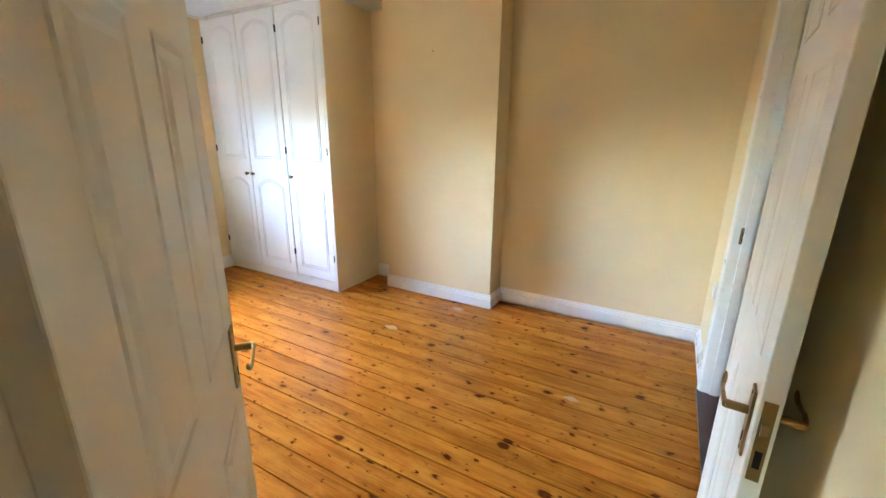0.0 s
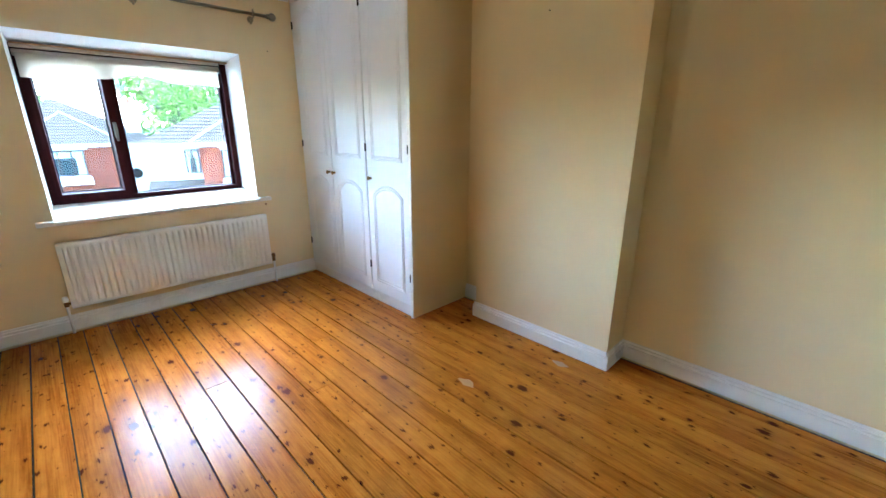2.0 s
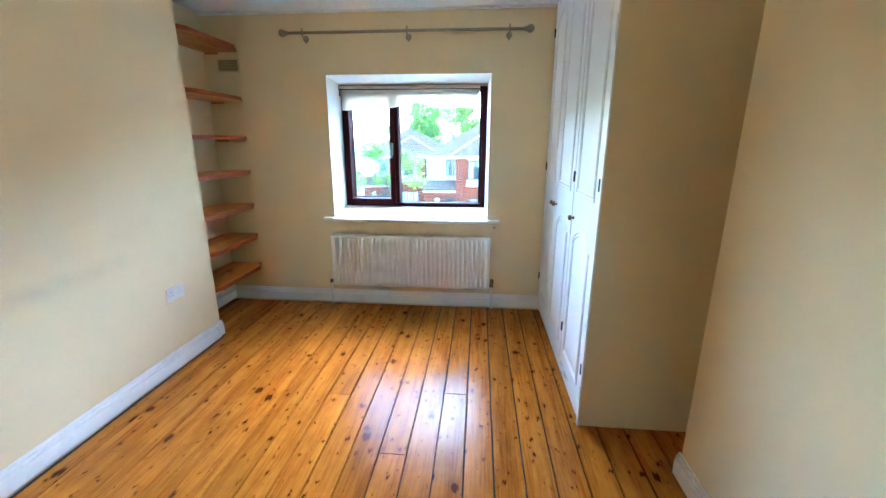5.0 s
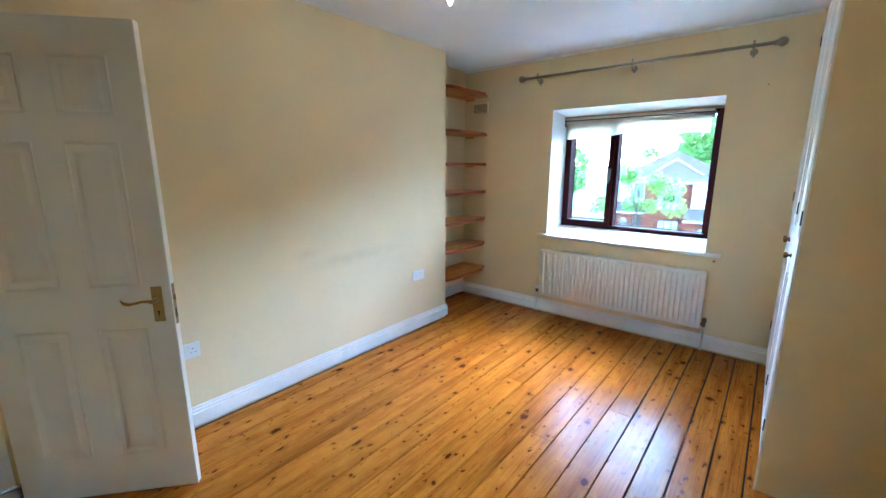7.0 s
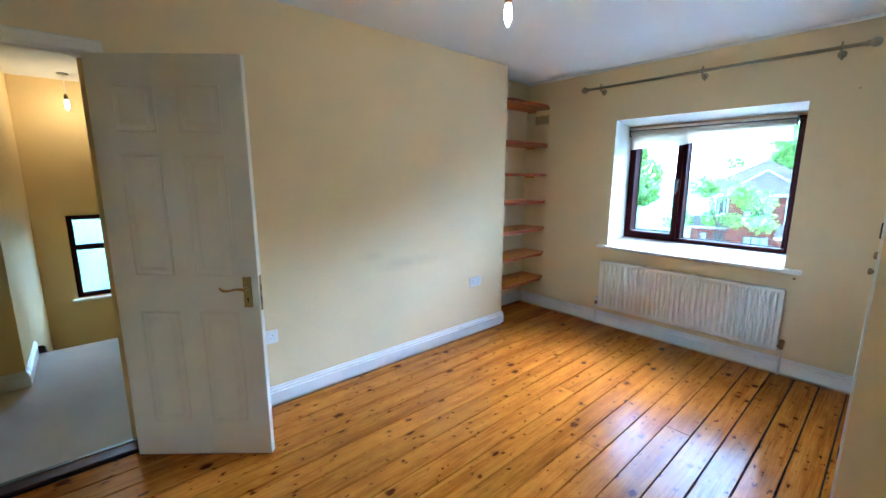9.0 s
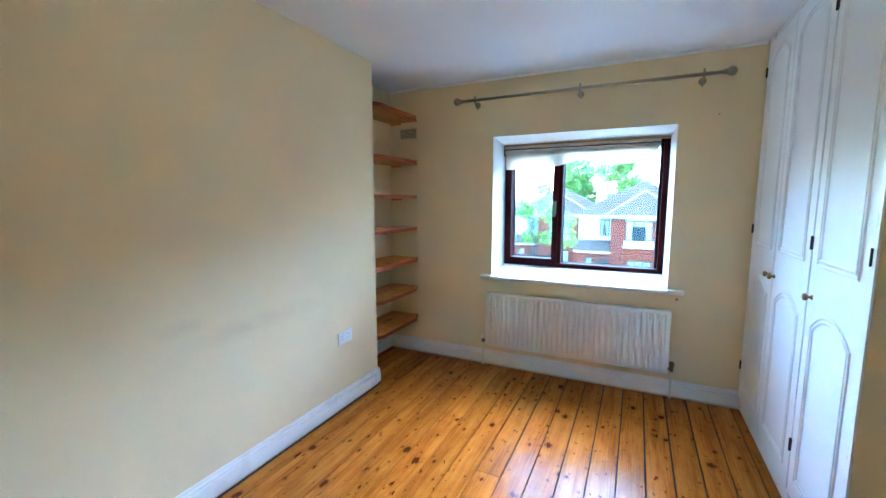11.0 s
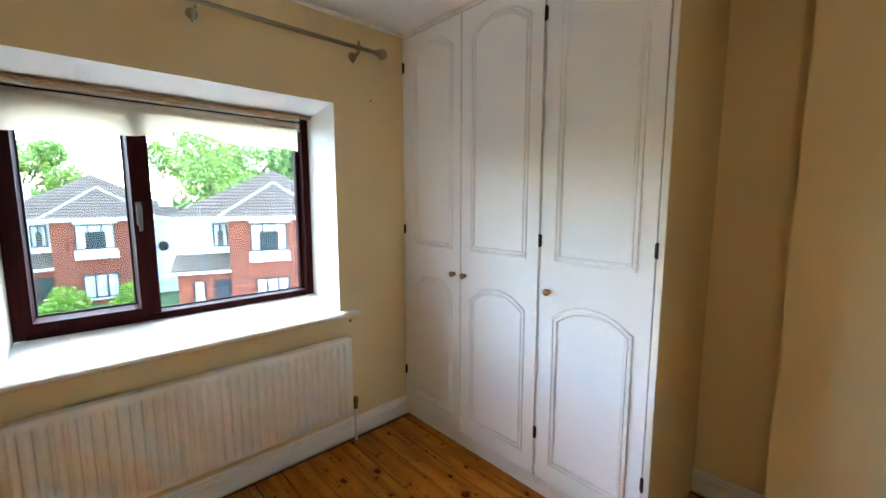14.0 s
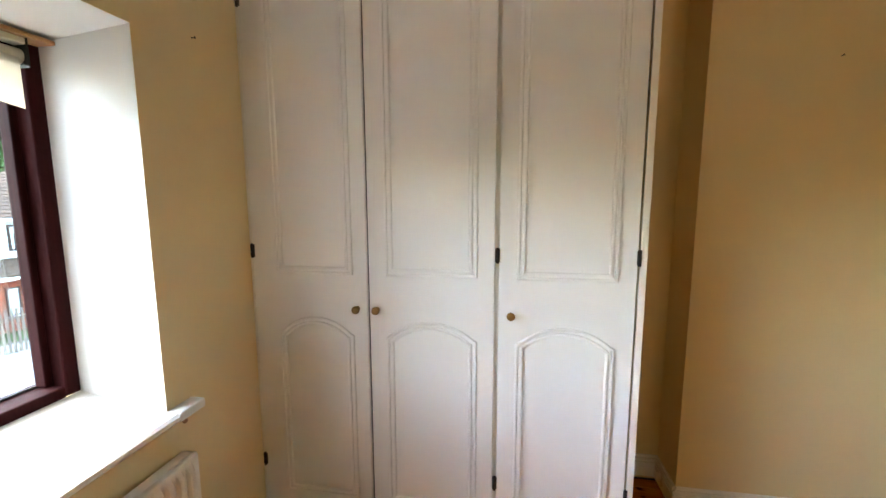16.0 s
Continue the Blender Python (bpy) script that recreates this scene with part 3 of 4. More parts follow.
# air vent
def air_vent():
    e = empty("air_vent", pose(X0 + 0.001, -0.085, 2.055), "cream painted louvred air vent on the wall", "vent")
    w, h = 0.20, 0.115
    part("frame", loft([[(d, *q) for q in c] for d, c in (
        (0, ((-w / 2, -h / 2), (w / 2, -h / 2), (w / 2, h / 2), (-w / 2, h / 2))),
        (0.008, ((-w / 2 + 0.003, -h / 2 + 0.003), (w / 2 - 0.003, -h / 2 + 0.003), (w / 2 - 0.003, h / 2 - 0.003), (-w / 2 + 0.003, h / 2 - 0.003))),
        (0.008, ((-w / 2 + 0.014, -h / 2 + 0.014), (w / 2 - 0.014, -h / 2 + 0.014), (w / 2 - 0.014, h / 2 - 0.014), (-w / 2 + 0.014, h / 2 - 0.014))),
        (0.002, ((-w / 2 + 0.015, -h / 2 + 0.015), (w / 2 - 0.015, -h / 2 + 0.015), (w / 2 - 0.015, h / 2 - 0.015), (-w / 2 + 0.015, h / 2 - 0.015))))], True, False), M_wall, e)
    # darker brown than the slats, so the gaps between them read as lines
    part("backing", box(0.0, 0.001, -w / 2 + 0.01, w / 2 - 0.01, -h / 2 + 0.01, h / 2 - 0.01), M_vent, e, "brown backing behind the vent slats")
    for i in range(7):
        z = -h / 2 + 0.021 + i * 0.012
        part("slat", loft([[(0.001, y, z), (0.007, y, z - 0.004), (0.008, y, z - 0.003), (0.002, y, z + 0.001)] for y in (-w / 2 + 0.015, w / 2 - 0.015)]), M_wall, e)


air_vent()


# recess shelves
def shelf(z, k):
    x0, x1, yb = X0 + 0.002, NX - 0.002, NY + 0.002
    e = tagged(part("wall_shelf", shelf_board(x0, x1, yb, k), M_shelf, None, at=pose(0, 0, z)), "orange-stained pine shelf board fitted in the recess", "shelf", "shelves in the recess")
    f = 0.055
    front = [(x1 - 0.001, f - 0.0405), (x1 - 0.10, f), (x0 + 0.11, f), (x0 + 0.03, f - 0.05), (x0 + 0.001, f - 0.055)]
    # strip along the front, darker and redder than the board
    part("front_edge", loft([[(x, y - 0.004, -0.0286), (x, y + 0.003, -0.0286), (x, y + 0.003, 0.0006), (x, y - 0.004, 0.0006)] for x, y in front]), M_edge, e, "dark red-brown front edge")
    part("batten", box(x0, x0 + 0.014, yb + 0.02, -0.16, -0.046, -0.0285, 0.002), M_shelf, e)
    part("batten", box(x1 - 0.018, x1, yb + 0.02, -0.10, -0.058, -0.0285, 0.002), M_shelf, e)
    return e


def shelf_board(x0, x1, yb, k):
    f = 0.055
    outline = [(x0, yb), (x1, yb), (x1, f - 0.04), (x1 - 0.10, f), (x0 + 0.11, f), (x0 + 0.03, f - 0.05), (x0, f - 0.055)]
    bm = loft([[(x, y, z) for x, y in outline] for z in (-0.028, 0.0)])
    bmesh.ops.bevel(bm, geom=bm.edges[:], offset=0.0025, segments=2, affect="EDGES")
    return bm


for k, z in enumerate((0.36, 0.64, 0.915, 1.205, 1.492, 1.80, 2.185)):
    shelf(z, k)


# fitted wardrobe
def knob():
    return lathe([(0.011, 0.0), (0.011, 0.003), (0.006, 0.006), (0.006, 0.012), (0.013, 0.017), (0.0165, 0.023), (0.015, 0.030), (0.008, 0.0335), (0.001, 0.034)])


BEAD = [(0.0, 0.0), (0.002, 0.0045), (0.006, 0.006), (0.011, 0.005), (0.013, 0.0008), (0.019, 0.0008), (0.021, 0.0045), (0.026, 0.0058), (0.030, 0.005), (0.034, 0.0)]


def arched(x0, x1, z0, zs, za):
    """An outline with a straight foot and an arched top between two small shoulders."""
    c, half, pts = (x0 + x1) / 2, (x1 - x0) / 2 - 0.012, []
    for i in range(13):
        a = -1 + i / 6
        pts.append((c + a * half, zs + (za - zs) * (1 - abs(a) ** 2.2)))
    return [(x1, z0), (x1, zs - 0.006)] + [(x, z) for x, z in reversed(pts)] + [(x0, zs - 0.006), (x0, z0)]


def wardrobe():
    WF, WX1 = 2.56, -2.535
    e = empty("fitted_wardrobe", pose(X0, WF, 0), "white three-door fitted wardrobe with arched panels, floor to ceiling", "wardrobe")
    inv = pose(-X0, -WF, 0)

    def add(name, bm, mat, parent=e, label="", smooth=False):
        bm.transform(inv)
        return part(name, bm, mat, parent, label, smooth=smooth)
    add("side_panel", box(WX1 - 0.018, WX1 + 0.002, WF + 0.0045, Y1 - 0.002, 0.0, H - 0.002), M_wall, label="cream painted side panel")
    add("stile", box(WX1 - 0.022, WX1 + 0.002, WF - 0.004, WF + 0.004, 0.0, H - 0.002, 0.001), M_gloss)
    add("stile", box(X0 + 0.001, X0 + 0.010, WF + 0.002, WF + 0.020, 0.0, H - 0.002), M_gloss)
    add("stile", box(-3.10, -3.04, WF + 0.0195, WF + 0.03, 0.09, 2.42), M_gloss)
    add("plinth", box(X0 + 0.003, WX1 - 0.022, WF + 0.010, WF + 0.026, 0.0, 0.085, 0.002), M_gloss)
    # near-black sheet just behind the doors, painting the shade of their gaps
    add("gap_shade_board", box(X0 + 0.003, WX1 - 0.019, WF + 0.03, WF + 0.035, 0.09, H - 0.02), M_dark)
    add("head_rail", box(X0 + 0.003, WX1 - 0.022, WF + 0.003, WF + 0.024, 2.424, H - 0.002, 0.002), M_gloss)
    for x0, x1, kx, hx, p0, p1 in ((-4.088, -3.588, -3.632, -4.086, -3.985, -3.648), (-3.580, -3.076, -3.548, -3.066, -3.512, -3.142), (-3.060, -2.563, -3.012, -2.558, -2.994, -2.626)):
        d = add("door", box(x0, x1, WF, WF + 0.018, 0.092, 2.418, 0.003), M_ward)
        face = lambda u, v, h: (u, WF - h, v)
        for pts in (arched(p0, p1, 1.168, 2.285, 2.352), arched(p0, p1, 0.178, 0.922, 0.988)):
            add("panel_moulding", outline_bead(pts, BEAD, face), M_ward, d)
        k = knob()
        k.transform(pose(kx, WF, 1.03, 90))
        add("knob", k, M_brass, d, "antique brass knob", True)
        for z in (0.32, 1.262, 2.25):
            bm = tube((hx, WF - 0.004, z - 0.03), (hx, WF - 0.004, z + 0.03), 0.0055, n=10)
            add_box(bm, hx - 0.009, hx + 0.009, WF - 0.003, WF + 0.001, z - 0.026, z + 0.026)
            add("hinge", bm, M_black, d, "black hinge")
    return e


wardrobe()


# panelled doors
DOOR_BEAD = [(0.0, 0.0), (0.004, 0.003), (0.008, 0.003), (0.014, -0.0), (0.030, 0.0005), (0.044, 0.005), (0.050, 0.005), (0.051, 0.0049)]


def lever(sign):
    """A scrolled lever handle on a long plate, in the plane y = 0 and standing out along sign * y; the lever points to -x."""
    bm = bmesh.new()
    add_box(bm, -0.021, 0.021, min(0, sign * 0.006), max(0, sign * 0.006), -0.10, 0.055, 0.003)
    add_tube(bm, (0, 0, 0), (0, sign * 0.045, 0), 0.0095)
    pts = [(0.004, 0.045, 0.0, 0.009), (-0.012, 0.049, 0.004, 0.0068), (-0.035, 0.050, 0.005, 0.0058), (-0.06, 0.050, -0.001, 0.0056), (-0.085, 0.049, -0.005, 0.0062), (-0.102, 0.047, -0.002, 0.0075), (-0.112, 0.046, 0.005, 0.0068), (-0.115, 0.046, 0.012, 0.004)]
    rings = []
    for x, y, z, r in pts:
        rings.append([(x, sign * y + 0.7 * r * math.cos(a), z + r * math.sin(a)) for a in (2 * math.pi * i / 10 for i in range(10))])
    add_loft(bm, rings)
    return bm


def panel_door(name, m, width, label, mirror=1, handle_z=0.94):
    """A six-panel leaf hinged on the z axis, running along mirror * x."""
    e = empty(name, m, label, "door")
    t = 0.036
    s = mirror
    lo, hi = sorted((0.0, s * width))
    leaf = part("leaf", box(lo, hi, -t / 2, t / 2, 0.008, 2.0, 0.003), M_door, e)
    st, mid = 0.105, 0.10
    pw = (width - 2 * st - mid) / 2
    for side in (-1, 1):
        face = lambda u, v, h, side=side: (u, side * (t / 2 + h), v)
        for u0 in (lo + st, lo + st + pw + mid):
            for z0, z1 in ((0.20, 0.80), (0.98, 1.56), (1.66, 1.87)):
                part("panel_moulding", outline_bead([(u0, z0), (u0 + pw, z0), (u0 + pw, z1), (u0, z1)], DOOR_BEAD, face), M_door, leaf)
                part("panel", box(u0 + 0.0508, u0 + pw - 0.0508, *sorted((side * (t / 2 - 0.002), side * (t / 2 + 0.0049))), z0 + 0.0508, z1 - 0.0508), M_door, leaf)
        h = lever(side)
        if s < 0:
            bmesh.ops.scale(h, vec=(-1, 1, 1), verts=h.verts[:])
            bmesh.ops.reverse_faces(h, faces=h.faces[:])
        at = pose(s * (width - 0.055), side * t / 2, handle_z)
        lv = part("lever_handle", h, M_handle, e, "scrolled brass lever handle on a plate", at=at, smooth=False)
        kh = add_tube(bmesh.new(), (0, side * 0.006, -0.056), (0, side * 0.0072, -0.056), 0.0055, n=12)
        add_box(kh, -0.0022, 0.0022, *sorted((side * 0.006, side * 0.0072)), -0.074, -0.056)
        part("keyhole", kh, M_dark, lv)
        for zz in (0.044, -0.09):
            part("screw", tube((0, side * 0.0055, zz), (0, side * 0.0075, zz), 0.0042, n=10), M_brass, lv)
    part("latch_plate", box(*sorted((s * (width - 0.001), s * (width + 0.0015))), -0.011, 0.011, handle_z - 0.12, handle_z + 0.06, 0.0005), M_brass, e, "tarnished brass latch plate")
    part("latch_bolt", loft([[(s * (width + d), y, z) for y, d in ((-0.007, 0.0), (-0.007, 0.010), (0.007, 0.002), (0.007, 0.0))] for z in (handle_z - 0.012, handle_z + 0.012)]), M_brass, e)
    part("keyhole", box(*sorted((s * width, s * (width + 0.002))), -0.006, 0.006, handle_z - 0.09, handle_z - 0.05), M_dark, e)
    for z in (0.2, 1.0, 1.78):
        part("hinge", tube((0, t / 2 + 0.003, z - 0.045), (0, t / 2 + 0.003, z + 0.045), 0.006, n=10), M_brass, e)
    return e


panel_door("door_landing", pose(-0.385, 0.075, 0, 0, 0, 180 - 40.5), 0.70, "white six-panel door standing open into the room", 1, 0.92)
panel_door("door_shower_room", pose(0.285, 1.63, 0, 0, 0, 180 + 85.3), 0.762, "white six-panel door folded back against the wall", 1, 0.88)

for nm, bm, lab in (("threshold", box(X1 - 0.03, X1 + 0.10, EY0, EY1 + 0.02, 0.0, 0.022, 0.004), "dark reddish timber threshold of the doorway"),
                    ("threshold", box(DX0, DX1, -0.055, 0.03, 0.0, 0.016, 0.004), "dark timber threshold between boards and carpet")):
    tagged(part(nm, bm, M_threshold), lab, "", "", "structure")
tagged(part("threshold", box(DX0, DX1, -0.078, -0.052, 0.012, 0.021, 0.003), M_steel), "thin grey metal carpet strip in the doorway", "", "", "structure")

strike = empty("strike_plate", pose(X1 + 0.03, EY1 - 0.001, 0.945), "brass strike plate on the door lining", "strike plate")
part("plate", box(-0.014, 0.014, -0.0015, 0.0, -0.05, 0.035, 0.0005), M_brass, strike)
part("recess", box(-0.006, 0.006, -0.002, -0.001, -0.012, 0.012), M_dark, strike)
part("recess", box(-0.005, 0.005, -0.002, -0.001, -0.038, -0.02), M_dark, strike)


# sockets and switch
def plate(m, w, h, kind):
    if kind == "socket":
        e = empty("wall_socket", m, "white plastic double wall socket with switches", "socket")
    else:
        e = empty("light_switch", m, "white plastic light switch on the wall", "switch")
    part("plate", box(-w / 2, w / 2, 0, 0.009, -h / 2, h / 2, 0.003), M_plastic, e)
    if kind == "socket":
        for c in (-w / 4, w / 4):
            for x, z, a, b in ((c, 0.012, 0.004, 0.008), (c - 0.011, -0.01, 0.006, 0.003), (c + 0.011, -0.01, 0.006, 0.003)):
                part("pin_hole", box(x - a / 2, x + a / 2, 0.0085, 0.0095, z - b / 2, z + b / 2), M_dark, e)
            part("rocker", box(c + 0.018 * (1 if c < 0 else -1) - 0.005, c + 0.018 * (1 if c < 0 else -1) + 0.005, 0.008, 0.012, 0.018, 0.034, 0.001), M_plastic, e)
    else:
        part("rocker", box(-0.006, 0.006, 0.008, 0.013, -0.012, 0.012, 0.001), M_plastic, e)
    return e


plate(pose(-2.95, Y0 + 0.001, 0.50), 0.146, 0.086, "socket")
plate(pose(-1.065, Y0 + 0.001, 0.46), 0.146, 0.086, "socket")
plate(pose(X1 - 0.001, 2.78, 0.53, 0, 0, 90), 0.086, 0.086, "socket")
plate(pose(X1 - 0.001, 2.62, 1.37, 0, 0, 90), 0.086, 0.086, "switch")

for m, lab in ((pose(-1.745, CY - 0.0005, 2.03, 90), "small dark nail stuck in the cream chimney breast"), (pose(X0 + 0.0005, 2.32, 2.02, 0, 90), "small dark nail stuck in the cream wall")):
    bm = lathe([(0.0018, 0.0), (0.0018, 0.012), (0.004, 0.0125), (0.004, 0.014)], 8)
    tagged(part("nail", bm, M_black, at=m), lab, "nail")
tagged(part("wall_plug", lathe([(0.008, 0.0), (0.009, 0.006), (0.006, 0.010), (0.003, 0.0105)], 10), M_strip, at=pose(X0 + 0.0005, 2.15, 0.735, 0, 90)), "brown plug in the wall under the sill", "plug")


# bare bulb on its flex
def pendant(name, m, drop, label, glowing):
    e = empty(name, m, label, "lamp")
    part("ceiling_rose", lathe([(0.045, 0.0), (0.045, -0.008), (0.030, -0.022), (0.008, -0.026)]), M_plastic, e, smooth=True)
    part("flex", tube((0, 0, -0.02), (0, 0, -drop), 0.003, n=8), M_plastic, e)
    part("lamp_holder", lathe([(0.006, -drop + 0.01), (0.013, -drop), (0.017, -drop - 0.01), (0.017, -drop - 0.045), (0.014, -drop - 0.05)]), M_brass, e, "tarnished brass lamp holder")
    part("ring", lathe([(0.0168, -drop - 0.022), (0.0178, -drop - 0.024), (0.0178, -drop - 0.027), (0.0168, -drop - 0.029)]), M_black, e)
    z = -drop - 0.048
    part("bulb", lathe([(0.011, z), (0.013, z - 0.012), (0.0175, z - 0.035), (0.0165, z - 0.055), (0.010, z - 0.08), (0.003, z - 0.095), (0.0005, z - 0.097)]), glowing, e, "lit candle bulb", smooth=True)


pendant("pendant_bulb", pose(-1.83, 1.305, H), 0.18, "bare lit candle bulb on a short ceiling flex", M_bulb)

# ---- landing and stairwell ----
LX0, LX1, LW = -1.35, 1.2, 0.13
structure("floor_landing", box(LX0, LX1, -2.0, -0.056, -0.2, 0.004), M_carpet, "beige ribbed carpet on the landing")
bm = box(LW, LX1, -1.42, -1.30, -0.2, 2.5)
add_box(bm, LW, LW + 0.12, -3.43, -1.42, -2.6, 2.5)
structure("wall_landing", bm, M_hall, "pale yellow landing wall")
structure("wall_landing_end", box(LX1, LX1 + 0.1, -1.42, -0.07, -0.2, 2.5), M_hall, "pale yellow landing wall")
structure("wall_landing_side", box(LX0 - 0.1, LX0, -3.43, -0.07, -2.6, 2.5), M_hall, "pale yellow landing wall")
hx0, hx1, hz0, hz1 = -0.86, -0.14, 0.10, 1.03
bm = box(LX0, hx0, -3.6, -3.43, -2.6, 2.5)
add_box(bm, hx1, LW + 0.12, -3.6, -3.43, -2.6, 2.5)
add_box(bm, hx0, hx1, -3.6, -3.43, -2.6, hz0)
add_box(bm, hx0, hx1, -3.6, -3.43, hz1, 2.5)
structure("wall_stairwell", bm, M_hall, "yellow stairwell wall with a small window")
structure("ceiling_landing", box(LX0 - 0.1, LX1 + 0.1, -3.6, -0.07, H, H + 0.1), M_ceiling, "white landing ceiling")
structure("floor_stairwell", box(LX0, LW, -3.43, -2.0, -2.7, -2.6), M_carpet, "carpeted floor at the foot of the stairwell")
# two unseen walls, added to stop outside light leaking into landing and stairwell
structure("wall_landing_back", box(X1 + 0.1, LX1 + 0.1, -0.072, 0.03, -0.2, 2.5), M_hall, "unseen yellow wall added to keep outside light off the landing")
structure("wall_landing_edge", box(LX0, LW, -2.1, -2.001, -2.6, -0.2), M_hall, "unseen yellow wall added to stop light from under the landing")
structure("wall_landing_room", box(LX0, NX + 2.98, -0.09, -0.072, -0.2, 2.5), M_hall, "yellow landing wall beside the doorway")
skirt2 = [((LW, -1.30), (LX1, -1.30), (0, 1)), ((LW, -2.0), (LW, -1.284), (-1, 0))]
for a, b, nn in skirt2:
    skirting(a, b, nn)
wh = tagged(new("window_2"), "small dark-framed stairwell window", "", "", "structure")
for a, b, c, d in ((hx0, hx0 + 0.05, hz0, hz1), (hx1 - 0.05, hx1, hz0, hz1), (hx0 + 0.05, hx1 - 0.05, hz0, hz0 + 0.05), (hx0 + 0.05, hx1 - 0.05, hz1 - 0.05, hz1), (hx0 + 0.05, hx1 - 0.05, 0.64, 0.70)):
    part("window_frame", box(a, b, -3.52, -3.45, c, d, 0.004), M_mahogany, wh)
for c, d in ((hz0 + 0.048, 0.642), (0.698, hz1 - 0.048)):
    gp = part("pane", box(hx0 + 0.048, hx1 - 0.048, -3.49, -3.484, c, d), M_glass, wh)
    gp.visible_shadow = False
part("window_sill", box(hx0 - 0.05, hx1 + 0.05, -3.45, -3.37, hz0 - 0.035, hz0 - 0.005, 0.006), M_gloss, wh)
newel = empty("handrail", pose(LW - 0.03, -2.0, 0.0), "dark timber handrail end at the top of the stairs", "handrail")
part("rail", loft([[(x, y, z + zz) for x, z in ((-0.03, 0.0), (0.025, 0.0), (0.025, 0.045), (0.01, 0.06), (-0.015, 0.06), (-0.03, 0.045))] for y, zz in ((-1.2, -0.9), (-0.03, 0.0), (0.03, 0.02))]), M_threshold, newel)
pendant("pendant_bulb", pose(-0.30, -3.05, H), 0.20, "bare lit bulb hanging over the stairwell", M_bulb_landing)

# ---- shower room beyond the doorway ----
RX = 1.9
structure("floor_shower_room", box(X1 + 0.10, RX, 1.2, 3.2, -0.05, 0.0), M_dark, "dark grout bed of the tiled floor")
bm = box(X1 + 0.1, RX + 0.1, 3.2, 3.3, -0.05, 2.5)
add_box(bm, X1 + 0.1, RX + 0.1, 1.1, 1.2, -0.05, 2.5)
# far wall around a small unglazed opening, added out of view to admit daylight
add_box(bm, RX, RX + 0.1, 1.2, 2.25, -0.05, 2.5)
add_box(bm, RX, RX + 0.1, 2.5, 3.2, -0.05, 2.5)
add_box(bm, RX, RX + 0.1, 2.25, 2.5, -0.05, 1.55)
add_box(bm, RX, RX + 0.1, 2.25, 2.5, 1.8, 2.5)
structure("wall_shower_room", bm, M_hall, "yellow painted shower room wall")
structure("ceiling_shower_room", box(X1 + 0.1, RX + 0.1, 1.1, 3.3, H, H + 0.1), M_ceiling, "white shower room ceiling")

# ---- outside ----
GZ = -4.75


def sheet(name, x0, x1, y0, y1, z, mat, label):
    bm = box(x0, x1, y0, y1, z - 0.3, z)
    return structure(name, bm, mat, label)


sheet("ground", -3000, 3000, -3000, 3000, GZ, M_grass, "grass and gardens reaching the horizon")
sheet("road", -17.5, -12.0, -200, 200, GZ + 0.02, M_asphalt, "grey asphalt road between the houses")
sheet("pavement", -19.0, -17.5, -200, 200, GZ + 0.12, M_paving, "concrete footpath beside the road")
# pale sheet added out of view to bounce daylight up into the room
sheet("drive", -12.0, -4.7, -12.0, 14.0, GZ + 0.04, M_paving, "pale concrete sheet below the window, added unseen to bounce light up")
sheet("drive", -24.0, -19.0, 3.6, 15.0, GZ + 0.03, M_paving, "concrete drive in front of the house")


def hip_roof(x0, x1, y0, y1, z, ridge_z, inset, courses=12):
    """A hipped roof of lapped courses over the rectangle, with its ridge along x."""
    bm = bmesh.new()
    yc = (y0 + y1) / 2
    for i in range(courses):
        f0, f1 = i / courses, (i + 1) / courses
        for lift, a, b in ((0.05, f0, f1),):
            def rect(f, zz):
                return [(x0 + inset * f, y0 + (yc - y0) * f, zz), (x1 - inset * f, y0 + (yc - y0) * f, zz), (x1 - inset * f, y1 + (yc - y1) * f, zz), (x0 + inset * f, y1 + (yc - y1) * f, zz)]
            za, zb = z + (ridge_z - z) * a, z + (ridge_z - z) * b
            lo, mid, hi = rect(a, za), rect(a, za + lift), rect(b, zb + 0.005)
            add_loft(bm, [lo, mid, hi], True, False)
    return bm


def house_window(parent, x, y0, y1, z0, z1, lights=2, curtain=True):
    w = part("window", box(x - 0.03, x + 0.010, y0, y1, z0, z1), M_pane, parent)
    for a, b, c, d in ((y0, y1, z0, z0 + 0.07), (y0, y1, z1 - 0.07, z1), (y0, y0 + 0.07, z0 + 0.07, z1 - 0.07), (y1 - 0.07, y1, z0 + 0.07, z1 - 0.07)):
        part("frame", box(x + 0.004, x + 0.06, a, b, c, d), M_frame_out, w)
    for i in range(1, lights):
        yy = y0 + (y1 - y0) * i / lights
        part("mullion", box(x + 0.005, x + 0.055, yy - 0.04, yy + 0.04, z0 + 0.07, z1 - 0.07), M_frame_out, w)
    if curtain:
        for a, b in ((y0 + 0.08, y0 + 0.08 + 0.2 * (y1 - y0)), (y1 - 0.08 - 0.2 * (y1 - y0), y1 - 0.08)):
            part("curtain", box(x + 0.012, x + 0.02, a, b, z0 + 0.08, z1 - 0.08), M_curtain, w)
        part("net", box(x + 0.011, x + 0.018, y0 + 0.08, y1 - 0.08, z1 - 0.42, z1 - 0.08), M_curtain, w)
    else:
        part("net", box(x + 0.011, x + 0.018, y0 + 0.08, y1 - 0.08, z0 + 0.08, z1 - 0.08), M_curtain, w)
    part("sill", box(x - 0.01, x + 0.12, y0 - 0.06, y1 + 0.06, z0 - 0.09, z0), M_fascia, w)
    return w


